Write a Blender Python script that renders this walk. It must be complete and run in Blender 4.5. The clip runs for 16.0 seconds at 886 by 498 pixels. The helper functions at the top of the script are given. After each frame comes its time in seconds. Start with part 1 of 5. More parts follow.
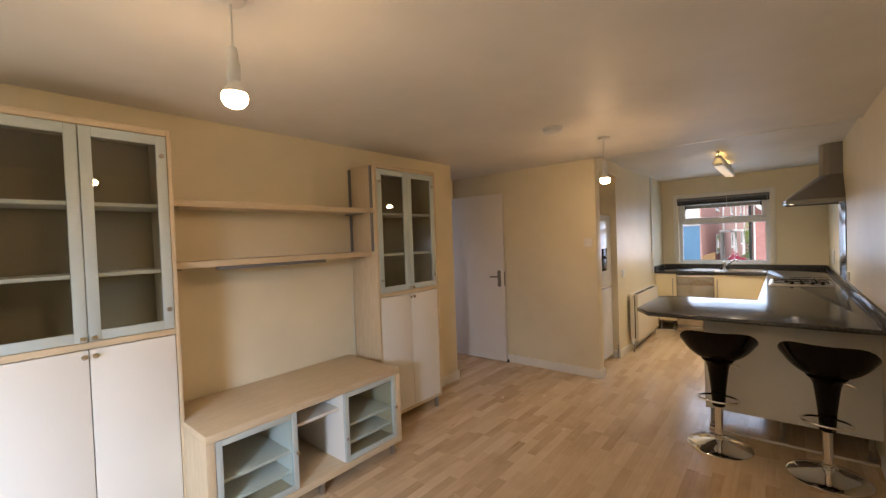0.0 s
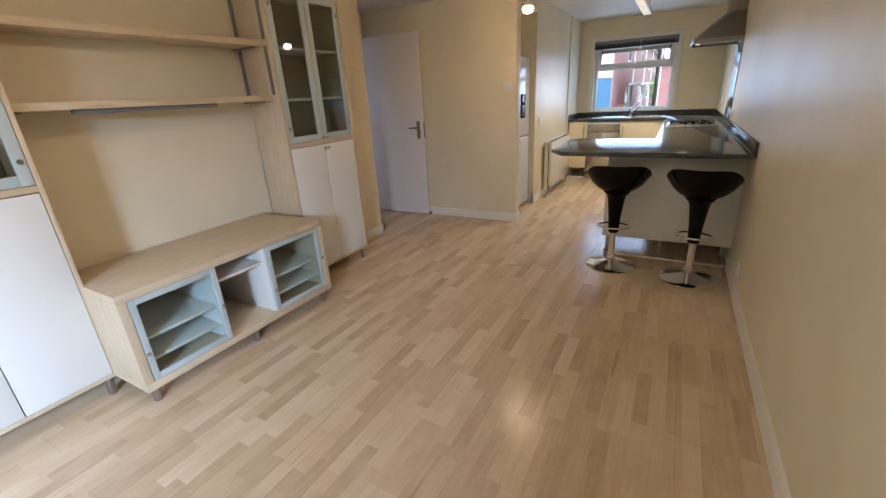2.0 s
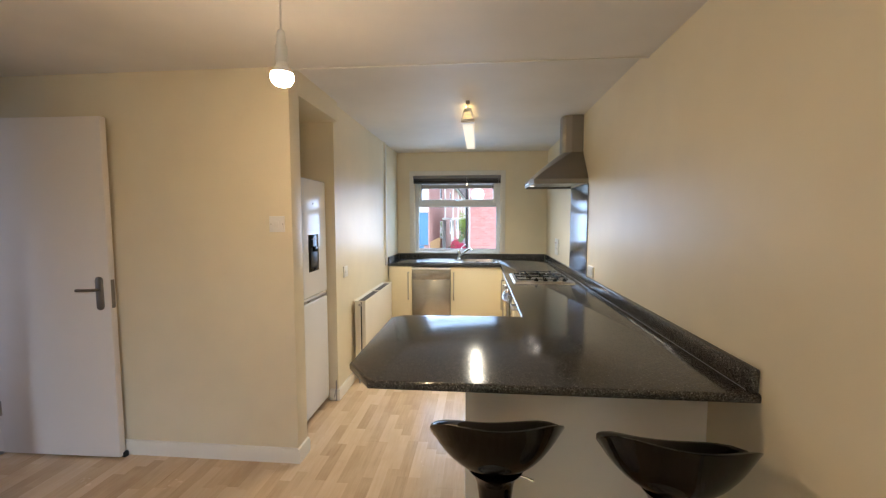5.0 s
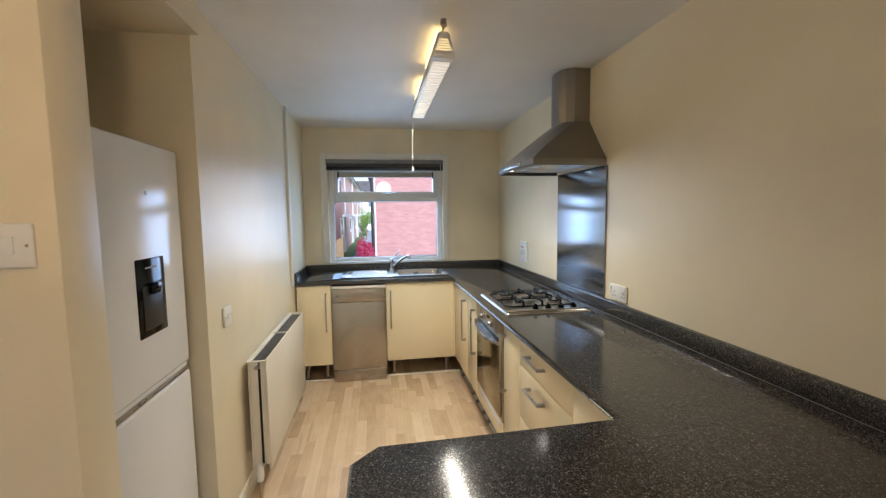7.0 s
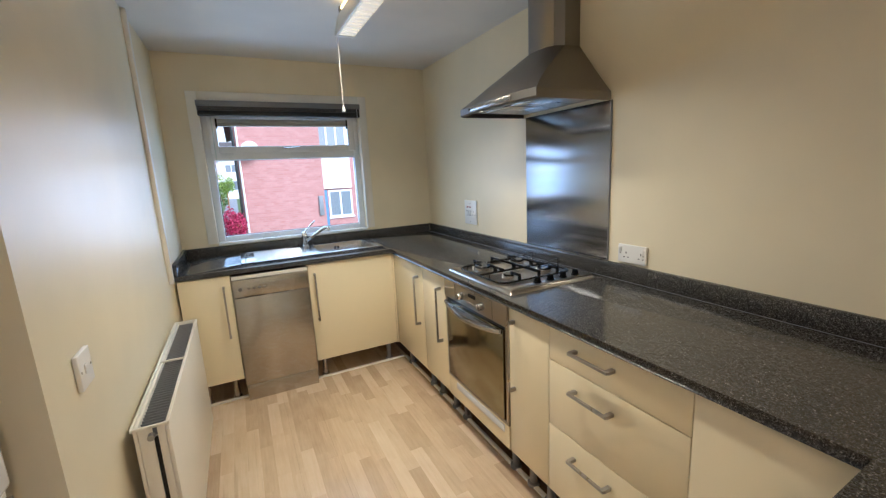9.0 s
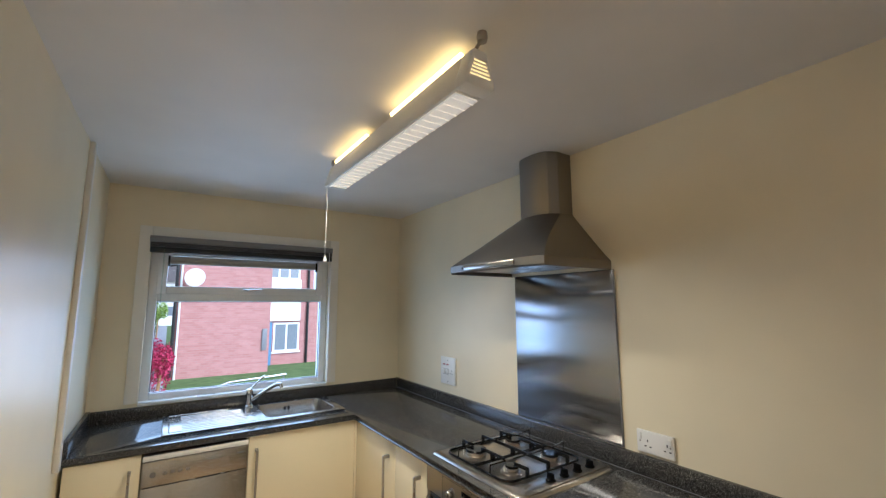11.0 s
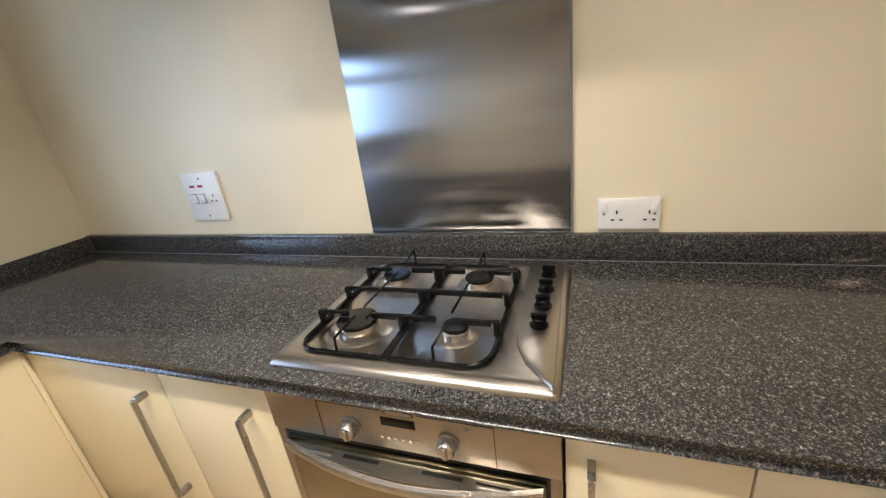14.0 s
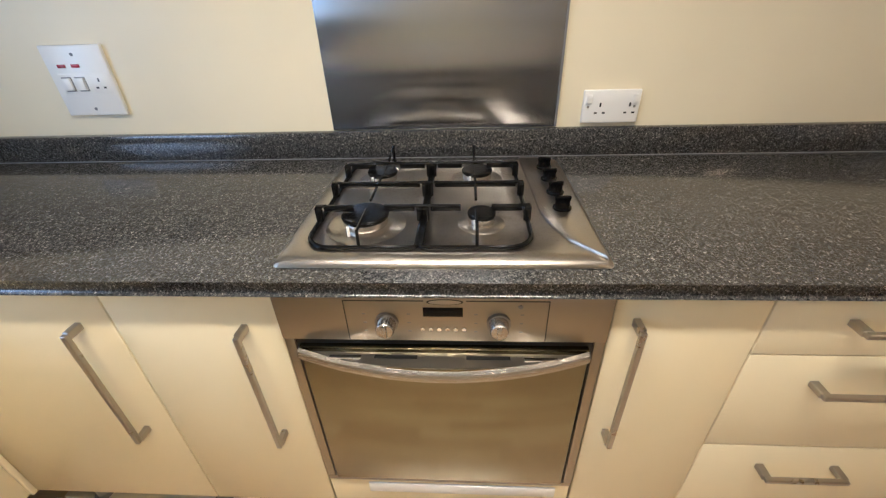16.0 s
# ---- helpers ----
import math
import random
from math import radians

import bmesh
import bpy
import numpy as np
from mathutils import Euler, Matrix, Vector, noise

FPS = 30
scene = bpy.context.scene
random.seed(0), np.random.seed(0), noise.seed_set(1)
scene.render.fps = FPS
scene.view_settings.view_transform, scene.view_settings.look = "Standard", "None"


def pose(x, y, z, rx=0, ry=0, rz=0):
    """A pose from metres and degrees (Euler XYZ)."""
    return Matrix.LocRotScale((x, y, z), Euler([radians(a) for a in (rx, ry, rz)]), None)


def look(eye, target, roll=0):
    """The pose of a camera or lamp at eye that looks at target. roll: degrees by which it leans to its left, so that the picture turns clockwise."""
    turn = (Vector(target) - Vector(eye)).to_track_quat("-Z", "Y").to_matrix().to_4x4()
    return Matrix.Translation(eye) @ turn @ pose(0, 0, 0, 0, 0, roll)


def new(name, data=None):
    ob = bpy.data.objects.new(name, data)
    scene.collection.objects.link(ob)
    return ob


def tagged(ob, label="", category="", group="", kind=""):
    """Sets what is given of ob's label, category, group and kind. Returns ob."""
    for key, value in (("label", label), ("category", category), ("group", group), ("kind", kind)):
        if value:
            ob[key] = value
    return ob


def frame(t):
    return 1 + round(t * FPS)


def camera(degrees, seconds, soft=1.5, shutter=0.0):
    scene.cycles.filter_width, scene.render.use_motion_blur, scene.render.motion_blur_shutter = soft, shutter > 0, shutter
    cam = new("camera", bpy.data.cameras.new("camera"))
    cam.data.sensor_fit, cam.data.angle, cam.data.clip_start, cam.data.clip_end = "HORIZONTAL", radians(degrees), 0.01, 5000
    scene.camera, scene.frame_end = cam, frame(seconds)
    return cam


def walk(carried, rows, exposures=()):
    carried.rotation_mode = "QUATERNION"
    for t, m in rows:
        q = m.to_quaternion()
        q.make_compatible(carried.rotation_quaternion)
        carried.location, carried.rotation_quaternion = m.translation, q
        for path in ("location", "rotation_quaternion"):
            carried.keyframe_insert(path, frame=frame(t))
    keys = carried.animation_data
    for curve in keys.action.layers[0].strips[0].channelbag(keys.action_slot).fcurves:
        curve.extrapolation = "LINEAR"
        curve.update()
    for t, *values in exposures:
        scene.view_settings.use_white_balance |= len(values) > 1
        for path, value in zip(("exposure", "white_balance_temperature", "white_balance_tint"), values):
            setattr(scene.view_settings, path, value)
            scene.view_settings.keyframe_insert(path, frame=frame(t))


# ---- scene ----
cam = camera(94.9, 16.0, soft=1.3)
PATH = [
    (0, (0.431, 0.329, 1.512), (-0.856, 1.859, 1.468), -2.1),
    (0.5, (0.424, 0.318, 1.483), (-0.757, 1.911, 1.22), -2.6),
    (1, (0.417, 0.325, 1.453), (-0.67, 1.928, 0.955), -3.0),
    (1.5, (0.416, 0.33, 1.404), (-0.582, 1.921, 0.717), -3.3),
    (2, (0.408, 0.358, 1.373), (-0.526, 1.981, 0.67), -3.3),
    (2.5, (0.364, 0.535, 1.406), (-0.504, 2.249, 0.852), -2.6),
    (3, (0.296, 0.829, 1.43), (-0.445, 2.647, 1.049), -1.5),
    (3.5, (0.191, 1.183, 1.442), (-0.371, 3.085, 1.187), -0.8),
    (4, (0.1, 1.562, 1.469), (-0.303, 3.512, 1.283), -0.4),
    (4.2, (0.078, 1.725, 1.46), (-0.272, 3.687, 1.299), -0.2),
    (6.3, (-0.235, 3.248, 1.461), (-0.115, 5.239, 1.314), -0.3),
    (6.5, (-0.298, 3.372, 1.465), (-0.113, 5.357, 1.311), -0.3),
    (7, (-0.412, 3.632, 1.483), (-0.095, 5.599, 1.31), -0.7),
    (7.5, (-0.512, 3.88, 1.485), (-0.032, 5.809, 1.265), -1.4),
    (8, (-0.651, 4.062, 1.479), (0.02, 5.92, 1.166), -2.0),
    (8.2, (-0.728, 4.128, 1.474), (0.02, 5.945, 1.102), -2.1),
    (10.3, (-0.701, 4.674, 1.457), (0.286, 6.385, 1.142), -1.3),
    (10.5, (-0.706, 4.69, 1.517), (0.328, 6.398, 1.412), -0.7),
    (11, (-0.769, 4.692, 1.593), (0.333, 6.34, 1.862), -0.2),
    (11.5, (-0.736, 4.738, 1.562), (0.396, 6.382, 1.697), -0.7),
    (12, (-0.605, 4.897, 1.488), (0.564, 6.515, 1.368), -1.2),
    (12.5, (-0.495, 5.086, 1.43), (0.785, 6.58, 1.07), -2.4),
    (13, (-0.449, 5.349, 1.395), (1.006, 6.615, 0.866), -4.1),
    (13.5, (-0.372, 5.556, 1.394), (1.239, 6.546, 0.743), -6.2),
    (14, (-0.245, 5.743, 1.397), (1.497, 6.411, 0.677), -7.3),
    (14.5, (-0.187, 5.913, 1.423), (1.588, 6.274, 0.574), -7.0),
    (15, (-0.196, 6.029, 1.42), (1.508, 6.226, 0.392), -5.5),
    (15.5, (-0.227, 6.032, 1.39), (1.433, 6.174, 0.285), -3.6),
    (16, (-0.282, 6.029, 1.306), (1.413, 6.146, 0.252), -2.1),
]
EXPOSURES = [(0.0, 0.24, 6400, 20), (1.0, 0.38, 5650, 16), (2.0, 0.44, 5400, 15), (3.0, 0.70, 5550, 15), (4.0, 0.82, 5550, 14), (7.0, 0.50, 5300, 13), (10.3, 0.45, 5200, 14), (11.0, 0.25, 5200, 14), (12.0, 0.40, 5200, 15), (13.0, 0.50, 5350, 17), (13.5, 0.60, 5400, 17), (14.0, 0.80, 5350, 17), (16.0, 0.80, 5300, 17)]
walk(cam, [(t, look(eye, target, roll)) for t, eye, target, roll in PATH], EXPOSURES)

# ---- light ----
SUN_AZ, SUN_EL = 150.0, 38.0
world = bpy.data.worlds.new("sky")
scene.world = world
world.use_nodes = True
wn = world.node_tree.nodes
sky = wn.new("ShaderNodeTexSky")
sky.sky_type, sky.sun_disc = "NISHITA", False
sky.sun_elevation, sky.sun_rotation = radians(SUN_EL), radians(SUN_AZ)
sky.air_density, sky.dust_density, sky.ozone_density = 1.0, 3.0, 0.5
cloud = wn.new("ShaderNodeHueSaturation")      # thin cloud whitens the blue
cloud.inputs["Saturation"].default_value, cloud.inputs["Value"].default_value = 0.30, 1.6
world.node_tree.links.new(sky.outputs[0], cloud.inputs["Color"])
world.node_tree.links.new(cloud.outputs[0], wn["Background"].inputs[0])
wn["Background"].inputs[1].default_value = 0.15

sun = new("sun", bpy.data.lights.new("sun", "SUN"))
sun.data.energy, sun.data.angle, sun.data.color = 1.9, radians(20), (0.94, 0.97, 1.0)
sun.rotation_euler = (radians(90 - SUN_EL), 0, radians(180 - SUN_AZ))

def area_light(name, m, sx, sy, watts, color):
    ob = new(name, bpy.data.lights.new(name, "AREA"))
    ob.data.shape, ob.data.size, ob.data.size_y = "RECTANGLE", sx, sy
    ob.data.energy, ob.data.color = watts, color
    ob.matrix_world = m
    return ob

# daylight through the living-room window, and through the kitchen window
LIVING_SKY = look((2.00, -3.75, 2.60), (-1.20, 0.90, 0.30))
area_light("window_daylight_living", LIVING_SKY, 1.8, 1.0, 1080, (0.66, 0.83, 1.0))
area_light("window_daylight_kitchen", pose(-0.31, 8.10, 1.515, -84, 0, 0), 1.1, 0.98, 11, (0.58, 0.78, 1.0))
# added fill lamp in an unseen wall opening, brightening the hall
area_light("hall_fill_light", pose(-3.65, 2.66, 1.5, 90, 0, 0), 0.6, 1.0, 2.5, (0.72, 0.80, 1.0))
# the tubes of the kitchen strip light, shining down through its diffuser
area_light("strip_light_glow", pose(-0.095, 6.12, 2.1785), 0.075, 1.06, 13.5, (1.0, 0.84, 0.56)).data.spread = radians(138)
# the two lamps under the cooker hood
for y in (5.905, 6.325):
    lamp = area_light("hood_lamp_light", pose(0.495, y, 1.7610), 0.045, 0.045, 0.13, (1.0, 0.84, 0.60))
    lamp.data.spread = radians(150)
    lamp.data.shape = "DISK"

# ---- materials ----
def mat(name, color=(0.8, 0.8, 0.8), rough=0.5, metal=0.0, **kw):
    m = bpy.data.materials.new(name)
    m.use_nodes = True
    b = m.node_tree.nodes["Principled BSDF"]
    b.inputs["Base Color"].default_value = (*color, 1)
    b.inputs["Roughness"].default_value = rough
    b.inputs["Metallic"].default_value = metal
    for k, v in kw.items():
        b.inputs[k.replace("_", " ")].default_value = v
    return m

def nd(m, kind, **kw):
    n = m.node_tree.nodes.new(kind)
    for k, v in kw.items():
        if k in n.inputs:
            n.inputs[k].default_value = v
    return n

def ln(m, a, b):
    m.node_tree.links.new(a, b)

def bsdf(m):
    return m.node_tree.nodes["Principled BSDF"]

def mapped(m, scale=(1, 1, 1)):
    g = nd(m, "ShaderNodeNewGeometry")
    mp = nd(m, "ShaderNodeMapping")
    mp.inputs["Scale"].default_value = scale
    ln(m, g.outputs["Position"], mp.inputs["Vector"])
    return mp.outputs[0]

def ramp(m, fac, stops):
    r = nd(m, "ShaderNodeValToRGB")
    e = r.color_ramp.elements
    while len(e) < len(stops):
        e.new(0.5)
    for el, (p, c) in zip(e, stops):
        el.position, el.color = p, (*c, 1)
    ln(m, fac, r.inputs[0])
    return r.outputs[0]

def noise_of(m, vec, scale, detail=4, rough=0.6):
    n = nd(m, "ShaderNodeTexNoise", Scale=scale, Detail=detail, Roughness=rough)
    ln(m, vec, n.inputs["Vector"])
    return n.outputs[0]

def bump(m, height, strength=0.1, dist=0.002):
    b = nd(m, "ShaderNodeBump", Strength=strength, Distance=dist)
    ln(m, height, b.inputs["Height"])
    ln(m, b.outputs[0], bsdf(m).inputs["Normal"])

def rough_var(m, fac, lo, hi):
    r = nd(m, "ShaderNodeMapRange")
    r.inputs["To Min"].default_value, r.inputs["To Max"].default_value = lo, hi
    ln(m, fac, r.inputs["Value"])
    ln(m, r.outputs[0], bsdf(m).inputs["Roughness"])

def paint(name, color, rough=0.45, grain=180, bumps=0.12, mottle=0.06):
    m = mat(name, color, rough)
    v = mapped(m)
    big = noise_of(m, v, 1.3, 3)
    c0 = tuple(c * (1 - mottle) for c in color)
    c1 = tuple(min(1, c * (1 + mottle)) for c in color)
    ln(m, ramp(m, big, [(0.3, c0), (0.7, c1)]), bsdf(m).inputs["Base Color"])
    fine = noise_of(m, v, grain, 3)
    bump(m, fine, bumps, 0.002)
    rough_var(m, noise_of(m, v, 3.0), rough - 0.06, rough + 0.08)
    return m

def metal(name, color, rough, axis=(1, 1, 40), var=0.12):
    m = mat(name, color, rough, 1.0)
    v = mapped(m, axis)
    n = noise_of(m, v, 14, 5, 0.7)
    rough_var(m, n, max(0.02, rough - var), rough + var)
    bump(m, n, 0.0012, 0.001)
    return m

def birch(name, c0, c1, axis=(9, 1.2, 9), rough=0.42):
    m = mat(name, c0, rough)
    v = mapped(m, axis)
    n = noise_of(m, v, 6, 6, 0.65)
    ln(m, ramp(m, n, [(0.3, c0), (0.7, c1)]), bsdf(m).inputs["Base Color"])
    bump(m, n, 0.05, 0.001)
    return m

def glass(name, tint=(0.9, 0.95, 0.95), rough=0.02, gloss=1.0):
    """Thin clear glass: light passes straight through, and gloss grows towards grazing angles."""
    m = bpy.data.materials.new(name)
    m.use_nodes = True
    n = m.node_tree.nodes
    n.remove(n["Principled BSDF"])
    lw = n.new("ShaderNodeLayerWeight")
    lw.inputs[0].default_value = 0.5
    pw, ma = n.new("ShaderNodeMath"), n.new("ShaderNodeMath")
    pw.operation, ma.operation = "POWER", "MULTIPLY_ADD"
    pw.inputs[1].default_value = 5.0
    ma.inputs[1].default_value, ma.inputs[2].default_value = 0.9 * gloss, 0.04 * gloss
    tr, gl, mx = n.new("ShaderNodeBsdfTransparent"), n.new("ShaderNodeBsdfGlossy"), n.new("ShaderNodeMixShader")
    tr.inputs[0].default_value = (*tint, 1)
    gl.inputs["Roughness"].default_value = rough
    for a, b in ((lw.outputs["Facing"], pw.inputs[0]), (pw.outputs[0], ma.inputs[0]), (ma.outputs[0], mx.inputs[0]), (tr.outputs[0], mx.inputs[1]), (gl.outputs[0], mx.inputs[2]), (mx.outputs[0], n["Material Output"].inputs[0])):
        m.node_tree.links.new(a, b)
    return m

def glow(name, color, strength):
    m = mat(name, color, 0.4)
    bsdf(m).inputs["Emission Color"].default_value = (*color, 1)
    bsdf(m).inputs["Emission Strength"].default_value = strength
    return m

def laminate_floor(name, tones):
    m = mat(name, tones[1], 0.32)
    g = nd(m, "ShaderNodeNewGeometry")
    sep = nd(m, "ShaderNodeSeparateXYZ")
    ln(m, g.outputs["Position"], sep.inputs[0])
    def math_(op, a, b=None, c=None):
        n = nd(m, "ShaderNodeMath")
        n.operation = op
        for i, v in enumerate((a, b, c)):
            if v is None:
                continue
            if isinstance(v, (int, float)):
                n.inputs[i].default_value = v
            else:
                ln(m, v, n.inputs[i])
        return n.outputs[0]
    row = math_("FLOOR", math_("DIVIDE", sep.outputs[0], 0.065))
    wn1 = nd(m, "ShaderNodeTexWhiteNoise")
    wn1.noise_dimensions = "1D"
    ln(m, row, wn1.inputs["W"])
    along = math_("ADD", math_("DIVIDE", sep.outputs[1], 0.37), math_("MULTIPLY", wn1.outputs[0], 7.3))
    cell = math_("FLOOR", along)
    comb = nd(m, "ShaderNodeCombineXYZ")
    ln(m, row, comb.inputs[0])
    ln(m, cell, comb.inputs[1])
    wn2 = nd(m, "ShaderNodeTexWhiteNoise")
    wn2.noise_dimensions = "2D"
    ln(m, comb.outputs[0], wn2.inputs["Vector"])
    mp = nd(m, "ShaderNodeMapping")
    mp.inputs["Scale"].default_value = (22, 1.6, 1)
    shift = nd(m, "ShaderNodeVectorMath")
    shift.operation = "ADD"
    ln(m, g.outputs["Position"], shift.inputs[0])
    ln(m, wn2.outputs["Color"], shift.inputs[1])
    ln(m, shift.outputs[0], mp.inputs["Vector"])
    grain = noise_of(m, mp.outputs[0], 3.0, 6, 0.65)
    flame = noise_of(m, shift.outputs[0], 5.5, 3, 0.5)
    f = math_("ADD", math_("ADD", math_("MULTIPLY", wn2.outputs[0], 0.40), 0.05), math_("MULTIPLY", grain, 0.42))
    f = math_("ADD", f, math_("MULTIPLY", math_("SUBTRACT", flame, 0.5), 0.35))
    col = ramp(m, f, [(0.12, tones[0]), (0.45, tones[1]), (0.85, tones[2])])
    # dark printed heart flecks
    fleck = noise_of(m, mp.outputs[0], 0.9, 2, 0.5)
    fm = ramp(m, fleck, [(0.68, (0, 0, 0)), (0.76, (1, 1, 1))])
    mix = nd(m, "ShaderNodeMix")
    mix.data_type = "RGBA"
    mix.blend_type = "MULTIPLY"
    ln(m, math_("MULTIPLY", fm, 0.35), mix.inputs["Factor"])
    ln(m, col, mix.inputs[6])
    mix.inputs[7].default_value = (0.45, 0.33, 0.22, 1)
    ln(m, mix.outputs[2], bsdf(m).inputs["Base Color"])
    rough_var(m, noise_of(m, g.outputs["Position"], 4.0, 4), 0.17, 0.32)
    bump(m, grain, 0.06, 0.001)
    return m

def granite(name):
    """Dark laminate printed with stone chips of two sizes: greys, near-blacks and a few pale flecks."""
    m = mat(name, (0.02, 0.02, 0.022), 0.16)
    v = mapped(m)
    wob = nd(m, "ShaderNodeTexNoise", Scale=260.0, Detail=2.0)
    ln(m, v, wob.inputs["Vector"])
    warp = nd(m, "ShaderNodeMix")
    warp.data_type, warp.blend_type = "RGBA", "LINEAR_LIGHT"
    warp.inputs["Factor"].default_value = 0.0035
    ln(m, v, warp.inputs[6])
    ln(m, wob.outputs["Color"], warp.inputs[7])
    def chips(scale, stops):
        vo = nd(m, "ShaderNodeTexVoronoi", Scale=scale)
        ln(m, warp.outputs[2], vo.inputs["Vector"])
        sepc = nd(m, "ShaderNodeSeparateColor")
        ln(m, vo.outputs["Color"], sepc.inputs[0])
        return ramp(m, sepc.outputs[0], stops)
    small = chips(420.0, [(0.0, (0.017, 0.017, 0.018)), (0.45, (0.034, 0.034, 0.035)), (0.75, (0.078, 0.076, 0.073)), (0.93, (0.130, 0.125, 0.115)), (1.0, (0.22, 0.21, 0.195))])
    large = chips(250.0, [(0.0, (0.60, 0.60, 0.61)), (0.5, (0.90, 0.90, 0.90)), (0.88, (1.2, 1.18, 1.15)), (0.98, (1.9, 1.8, 1.7))])
    mix = nd(m, "ShaderNodeMix")
    mix.data_type, mix.blend_type = "RGBA", "MULTIPLY"
    mix.inputs["Factor"].default_value = 1.0
    ln(m, small, mix.inputs[6])
    ln(m, large, mix.inputs[7])
    ln(m, mix.outputs[2], bsdf(m).inputs["Base Color"])
    rough_var(m, noise_of(m, v, 6, 5), 0.09, 0.17)
    bump(m, noise_of(m, v, 220, 3), 0.02, 0.0005)
    return m

WALL = paint("cream_wall_paint", (0.78, 0.70, 0.515), 0.38, 150, 0.05)
bsdf(WALL).inputs["Specular IOR Level"].default_value = 0.38
CEIL = paint("ceiling_paint", (0.76, 0.735, 0.70), 0.55, 120, 0.10)
WHITE = paint("white_gloss_paint", (0.80, 0.77, 0.70), 0.30, 60, 0.03, 0.03)
DOOR = paint("door_white_paint", (0.78, 0.74, 0.70), 0.38, 60, 0.03, 0.03)
HALL = paint("hall_lilac_paint", (0.66, 0.64, 0.72), 0.5)
FLOOR = laminate_floor("laminate_floor_print", [(0.47, 0.335, 0.21), (0.66, 0.50, 0.325), (0.81, 0.67, 0.49)])
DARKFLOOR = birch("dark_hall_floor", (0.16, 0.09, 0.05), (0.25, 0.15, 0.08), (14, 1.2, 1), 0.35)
BIRCH = birch("birch_veneer", (0.58, 0.46, 0.30), (0.68, 0.56, 0.39))
BIRCHV = birch("birch_veneer_upright", (0.58, 0.46, 0.30), (0.68, 0.56, 0.39), (9, 9, 1.2))
PANEL = paint("white_cabinet_front", (0.78, 0.77, 0.73), 0.42, 40, 0.02, 0.03)
ALU = paint("pale_aluminium_lacquer", (0.50, 0.57, 0.57), 0.38, 60, 0.02, 0.04)
LEG = metal("grey_leg_metal", (0.42, 0.42, 0.43), 0.35, (1, 1, 1))
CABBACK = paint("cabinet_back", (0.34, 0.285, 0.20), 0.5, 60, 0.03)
CREAM = paint("cream_gloss_cupboard", (0.84, 0.745, 0.52), 0.22, 30, 0.01, 0.02)
STEEL = metal("brushed_steel", (0.46, 0.43, 0.39), 0.27, (2, 2, 90), 0.02)
OVENSTEEL = metal("warm_brushed_oven_steel", (0.36, 0.315, 0.25), 0.31, (2, 2, 60), 0.02)
HOBSTEEL = metal("satin_hob_steel", (0.44, 0.40, 0.345), 0.28, (300, 4, 300), 0.03)
STEELH = metal("brushed_steel_hood", (0.27, 0.25, 0.225), 0.36, (3, 3, 60), 0.08)
SPLASH = metal("brushed_splashback_steel", (0.40, 0.415, 0.46), 0.22, (1, 0.05, 9), 0.03)
ln(SPLASH, ramp(SPLASH, noise_of(SPLASH, mapped(SPLASH, (1, 0.10, 6)), 1.6, 3, 0.5), [(0.3, (0.39, 0.40, 0.425)), (0.7, (0.45, 0.46, 0.485))]), bsdf(SPLASH).inputs["Base Color"])
bsdf(SPLASH).inputs["Anisotropic"].default_value = 0.98
for n in [n for n in SPLASH.node_tree.nodes if n.type == "BUMP"]:
    n.inputs["Strength"].default_value = 0.003
CHROME = mat("chrome", (0.82, 0.82, 0.82), 0.07, 1.0)
SATIN = metal("satin_handle_metal", (0.40, 0.375, 0.34), 0.30, (1, 1, 1))
GRANITE = granite("dark_speckled_laminate_worktop")
BLACK = mat("black_gloss_plastic", (0.003, 0.003, 0.0033), 0.07, Specular_IOR_Level=0.18)
MATTBLACK = mat("black_enamel", (0.012, 0.012, 0.012), 0.35)
IRON = mat("black_enamelled_iron", (0.005, 0.0048, 0.0048), 0.16, Specular_IOR_Level=0.25)
ALLOY = metal("pale_burner_alloy", (0.66, 0.63, 0.59), 0.26, (1, 1, 1))
UPVC = paint("white_upvc", (0.80, 0.82, 0.84), 0.28, 30, 0.01, 0.02)
CLAD0 = mat("beige_blind_fabric", (0.42, 0.40, 0.36), 0.6)
PLASTIC = mat("white_plastic", (0.80, 0.79, 0.76), 0.30)
FRIDGE = paint("white_enamel", (0.78, 0.79, 0.82), 0.14, 20, 0.01, 0.02)
RADW = paint("radiator_white_enamel", (0.76, 0.72, 0.63), 0.30, 30, 0.02, 0.04)
GREY = mat("grey_plastic", (0.20, 0.20, 0.21), 0.45)
DARK = mat("dark_void", (0.02, 0.017, 0.014), 0.8)
BLIND = mat("dark_grey_blind", (0.045, 0.045, 0.05), 0.40)
CLEAR = glass("clear_glass")
WPANE = glass("coated_window_glass", (0.95, 0.97, 0.98), 0.02, 0.03)
SMOKED = glass("cabinet_glass", (0.84, 0.86, 0.84), 0.015)
OVENGLASS = metal("mirrored_oven_glass", (0.27, 0.24, 0.155), 0.15, (3, 3, 3), 0.05)
BULB = glow("warm_bulb", (1.0, 0.66, 0.33), 215.0)
TUBE = glow("warm_tube", (1.0, 0.66, 0.22), 5.0)
LOUVRE = glow("lit_diffuser", (1.0, 0.90, 0.70), 0.30)
SLOT = glow("lit_slot", (1.0, 0.72, 0.26), 1.0)

# ---- building helpers ----
WORLDM = {}

